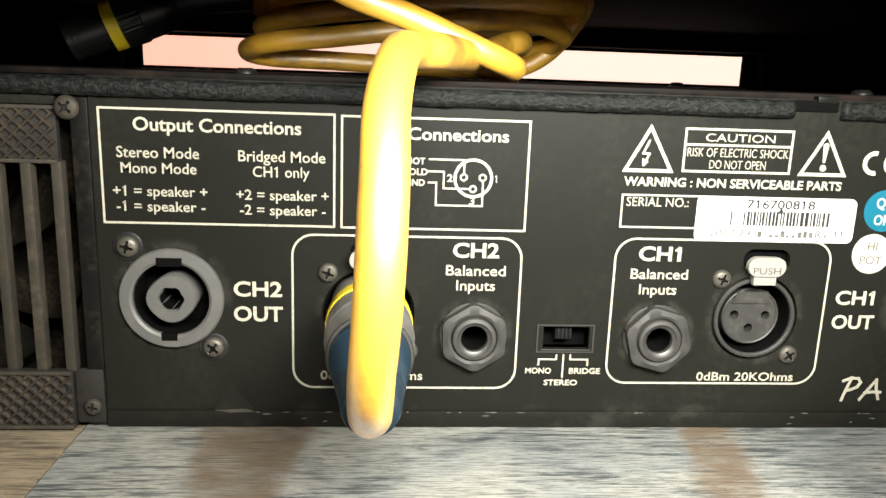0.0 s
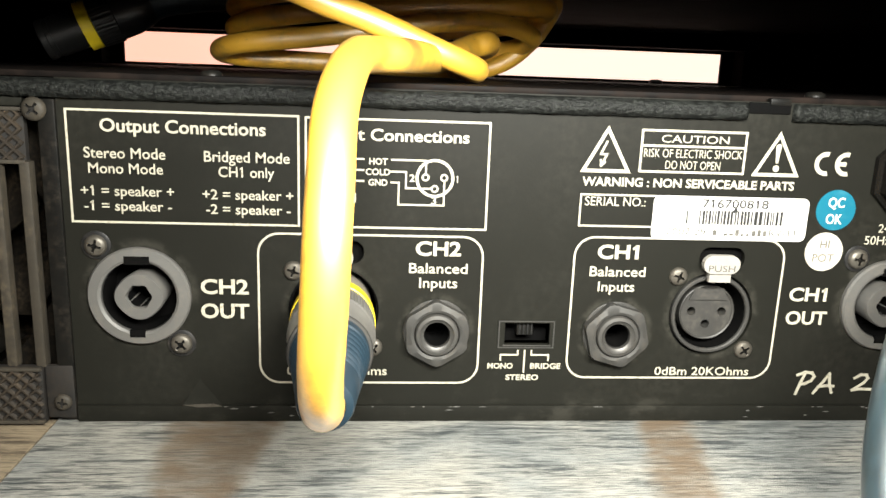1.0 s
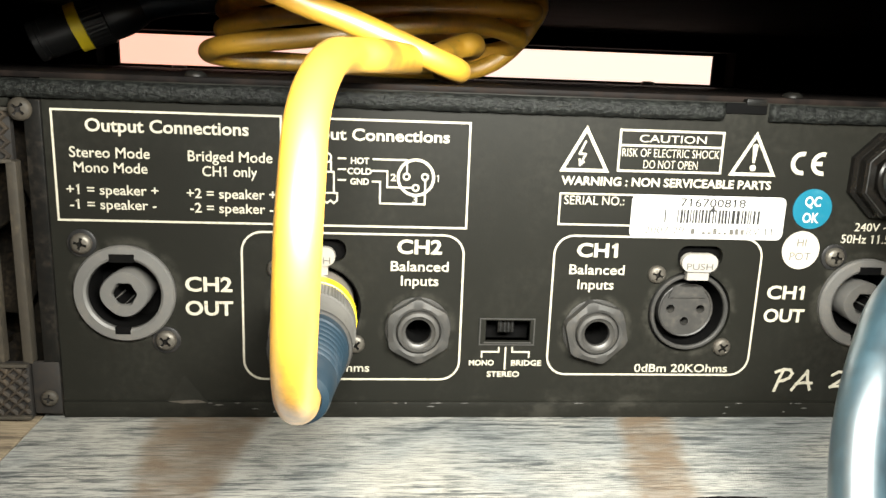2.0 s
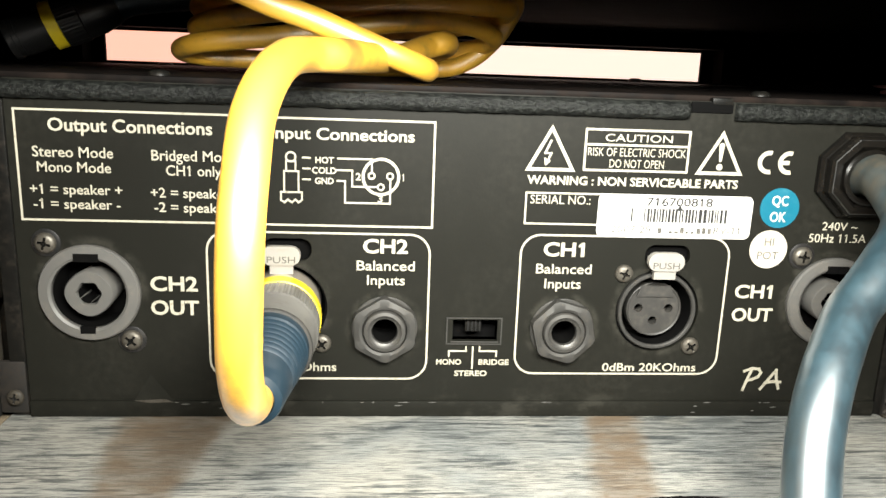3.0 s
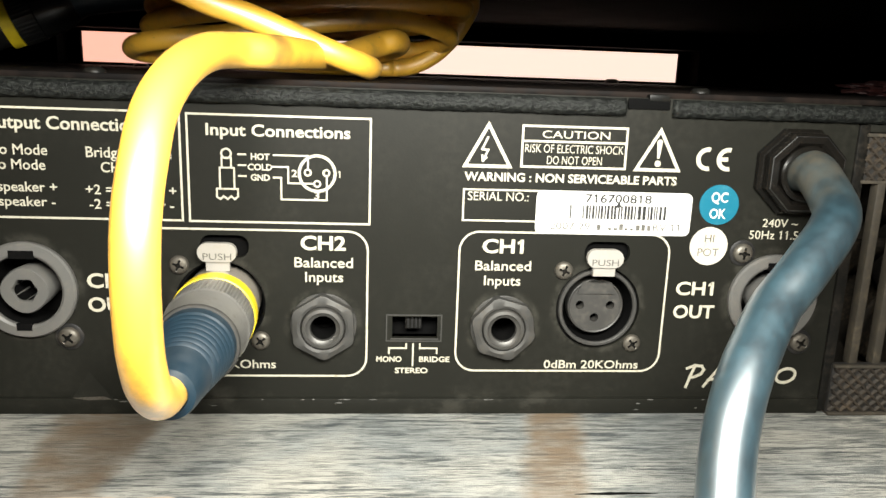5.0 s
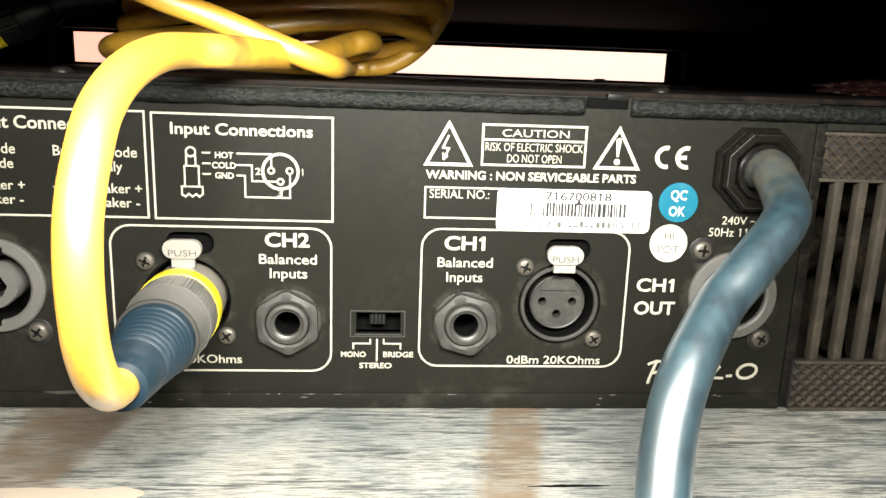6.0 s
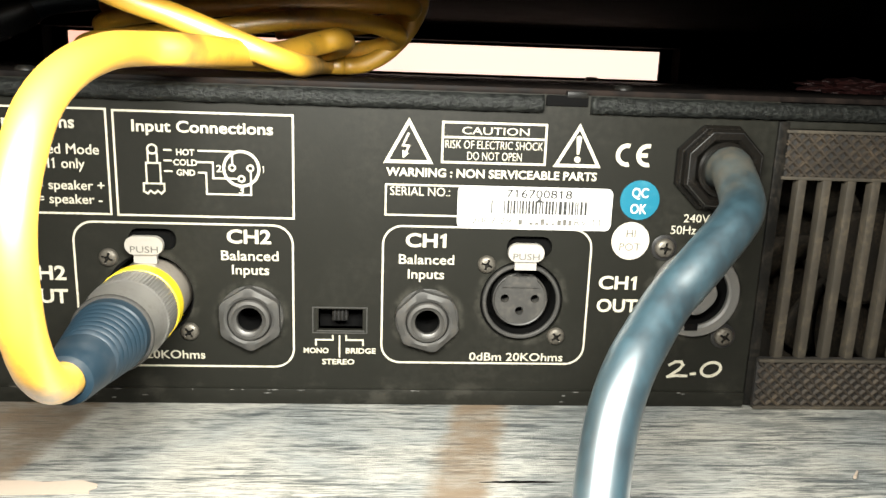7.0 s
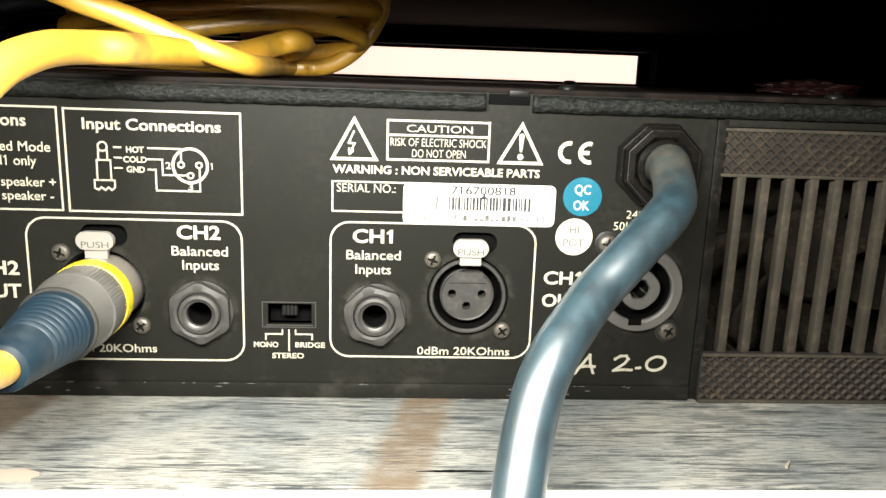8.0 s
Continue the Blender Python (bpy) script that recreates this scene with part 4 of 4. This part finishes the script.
part("body_edge", lathe("body_edge", [(8.95, 29.2), (9.05, 29.5), (8.8, 30.0), (8.3, 30.1)], NUT, 48, turned), cable)
prof = [(8.3, 29.8), (8.3, 31.5)]
for k in range(8):
    h = 33 + k * 1.9
    r = 8.15 - k * 0.27
    prof += [(r, h - 0.5), (r - 0.42, h - 0.1), (r - 0.42, h + 0.5), (r - 0.1, h + 0.9)]
prof += [(5.9, 49.0), (5.3, 54.5), (4.9, 55.8), (3.6, 56.2), (3.3, 54)]
part("boot", lathe("boot", prof, BOOT, 48, turned), cable, "ribbed blue-black rubber boot")
LEAD = [(-35.3, -48, 29.5), (-35.1, -55, 29.6), (-35.0, -61.0, 31.1), (-34.9, -66.4, 35.7), (-34.7, -69.8, 41.6), (-34.3, -71.9, 47.4), (-33.8, -73.4, 56.0), (-33.5, -72.6, 64.4), (-33.3, -68.8, 72.1),
        (-33.2, -61.2, 80.1), (-32.2, -50.5, 85.8), (-30.8, -36.0, 89.2), (-28.4, -22.0, 90.2), (-21.0, -12.0, 90.4), (-13.7, 14.0, 90.3), (-8.5, 37.0, 90.8), (-0.5, 55.0, 94.3), (5.5, 60.0, 96.2), (7.5, 70.0, 95.6), (1.5, 80.0, 93.4), (-14, 84, 92)]
part("lead", tube("lead", LEAD, 3.65, YELLOW, 24), cable, "yellow cable rising from the plug")
COILS = (
    ((6, 95, 88.2), (-18, 90, 88.2), (-51.4, 85.0, 89.1), (-71.0, 82.0, 89.6), (-76.7, 72.0, 91.3), (-67.4, 62.0, 93.7), (-50.2, 60.0, 95.6), (-30.1, 62.0, 98.5), (-9.6, 66.0, 101.9), (8.4, 72.0, 103.0), (20.2, 80.0, 101.4), (25.6, 90.0, 98.7), (16, 102, 95), (-10, 108, 92)),
    ((-53.0, 95.0, 97.4), (-69.0, 90.0, 97.2), (-73.3, 80.0, 98.9), (-62.8, 72.0, 101.5), (-43.2, 70.0, 104.2), (-20.3, 70.0, 106.5), (1.0, 72.0, 107.9), (19.7, 78.0, 108.8), (30.4, 88.0, 108.6), (20, 104, 104), (-20, 108, 100)),
    ((-60, 100, 104.3), (-75.5, 95.0, 105.3), (-64.4, 80.0, 109.0), (-35.0, 75.0, 112.1), (1.0, 75.0, 113.7), (24.0, 85.0, 114.2), (22, 100, 111), (-10, 108, 108)),
    ((-66, 8, 110.5), (-48.4, 5.0, 105.2), (-39.5, 5.0, 101.9), (-29.4, 6.0, 98.6), (-19.1, 8.0, 94.6), (-9.7, 11.0, 90.9), (-3.6, 16.0, 88.7), (-1.0, 24.0, 87.8), (-1.0, 45.0, 87.8), (-2.0, 75.0, 88.0), (0.5, 95.0, 88.2), (6.5, 101.0, 88.2), (13.5, 100.0, 89.3), (20.6, 98.5, 93.0), (26.9, 97.0, 99.0), (31.0, 95.0, 105.3), (32.8, 91.0, 111.0), (30, 98, 114), (5, 104, 114)),
)
for pts in COILS:
    part("coil", tube("coil", pts, 3.1, YELLOW, 20), cable, "loop of dusty yellow cable")

power = thing("power_cable", "thick black power cable curving down from the gland", "cable")
RUN = [(107.4, 3.0, 66.0), (108.0, -3.0, 66.6), (107.9, -7.5, 66.7), (106.9, -12.3, 65.6), (105.4, -19.9, 62.6), (103.0, -27.0, 59.9), (98.6, -32.8, 56.9), (93.0, -37.4, 52.8), (87.5, -41.4, 48.5), (82.4, -44.4, 44.2), (78.6, -48.0, 41.0), (75.1, -52.0, 38.0),
       (71.4, -56.4, 34.7), (67.9, -60.9, 29.6), (65.5, -64.7, 23.5), (63.8, -68.6, 17.5), (62.4, -72.6, 11.5), (61.2, -76.2, 5.5), (60.0, -80.0, -6.0), (59, -84, -40), (58, -88, -140)]
part("sheath", tube("sheath", RUN, lambda u: 5.0 + 0.5 * max(0.0, 1 - u * 6), MAINS, 32), power)

plug = thing("audio_plug", "black cable plug with a yellow ring lying on the lid", "plug")
P0, P1 = Vector((-141.4, 100.0, 92.4)), Vector((-115.0, 106.0, 103.6))
turn2 = Matrix.Translation(P0 * MM) @ Vector((0, -1, 0)).rotation_difference((P1 - P0).normalized()).to_matrix().to_4x4()
part("shell", lathe("shell", [(0, 0.5), (6.2, 0.5), (6.6, 0), (6.9, 0.4), (6.9, 2.2), (6.6, 2.4), (6.6, 4.0), (6.9, 4.2), (7.0, 14)], BLACK_METAL, 40, turn2), plug)
part("colour_ring", lathe("colour_ring", [(7.0, 13.6), (8.3, 13.8), (8.4, 17.6), (7.6, 17.9)], RING, 40, turn2), plug, "dull yellow plastic ring")
part("body", lathe("body", [(7.6, 17.7), (8.7, 18.0), (8.8, 25.0), (8.4, 25.4), (8.3, 31), (7.2, 36), (6.4, 38), (0, 38)], BLACK_METAL, 160, turn2, lambda a, i: 1.0 + (0.008 if math.cos(40 * a) > 0 else -0.008) * (1 if i in (1, 2) else 0)), plug)
part("boot", tube("boot", [P0 + (P1 - P0).normalized() * 36, (-100.4, 110.0, 108.5), (-77.9, 118.0, 110.8), (-49.6, 128.0, 112.5), (-10, 136, 113)], lambda u: 6.4 - 2.8 * min(1.0, u * 1.6), BOOT, 20), plug)

# ---- small things ----
def crumpled(name, x0, x1, y0, y1, z0, z1, material, seed):
    bm = bmesh.new()
    bmesh.ops.create_icosphere(bm, subdivisions=4, radius=1)
    for v in bm.verts:
        k = 1 + 0.55 * noise.noise(v.co * 2.1 + Vector((seed, 0, 0))) + 0.25 * noise.noise(v.co * 5.3 + Vector((0, seed, 0)))
        v.co *= k
        v.co = Vector(((x0 + x1) / 2 + v.co.x * (x1 - x0) / 2, (y0 + y1) / 2 + v.co.y * (y1 - y0) / 2, z0 + max(0.0, (v.co.z + 0.55) / 1.55) * (z1 - z0))) * MM
    return finish(name, bm, material, True)


tagged(new("plastic_wrap", crumpled("plastic_wrap", 186, 222, 98, 122, 84.4, 90, REDDISH, 3.0)), "crumpled dark red plastic wrap on the lid", "wrap")
torn = random.Random(5)
tear = [(-76.0, -46.5), (-76.0, -40.6)] + [(-76.0 + 4.0 * k, -40.5 + torn.uniform(-0.5, 0.3)) for k in range(1, 10)]
tear += [(-36.6 + torn.uniform(-0.8, 0.8), -41.8 - 1.2 * k) for k in range(4)]
n_tear = len(tear)
scrap = mesh_from("paper_scrap", [(x * MM, y * MM, z * MM) for z in (0.05, 0.25) for x, y in tear], [tuple(range(n_tear)), tuple(reversed(range(n_tear, 2 * n_tear)))] + [(k, n_tear + k, n_tear + (k + 1) % n_tear, (k + 1) % n_tear) for k in range(n_tear)], PAPER)
tagged(new("paper_scrap", scrap), "torn cream paper scrap stuck to the board", "paper")
crack_rng = random.Random(9)
upper = [(45.0 + 18.5 * k / 14, -40.6 + 0.75 * math.sin(math.pi * k / 14) * crack_rng.uniform(0.6, 1.0)) for k in range(15)]
lower = [(45.0 + 18.5 * k / 14, -40.8 - 0.45 * math.sin(math.pi * k / 14) * crack_rng.uniform(0.5, 1.0)) for k in range(15)]
outline = upper + lower[::-1]
# the split is a flat near-black sheet, its inner shade painted
tagged(new("wood_crack", mesh_from("wood_crack", [(x * MM, y * MM, 0.00005) for x, y in outline], [(k, 29 - k, 28 - k, k + 1) for k in range(14)], CAVE)), "short dark split in the grey board", "crack")
chip = bmesh.new()
bmesh.ops.create_cone(chip, cap_ends=True, segments=6, radius1=0.0004, radius2=0.0002, depth=0.0030, matrix=pose(0.1321, -0.0386, 0.0009, 0, 82, 50))
tagged(new("wood_chip", finish("wood_chip", chip, PAPER)), "tiny white chip lying on the board", "chip")
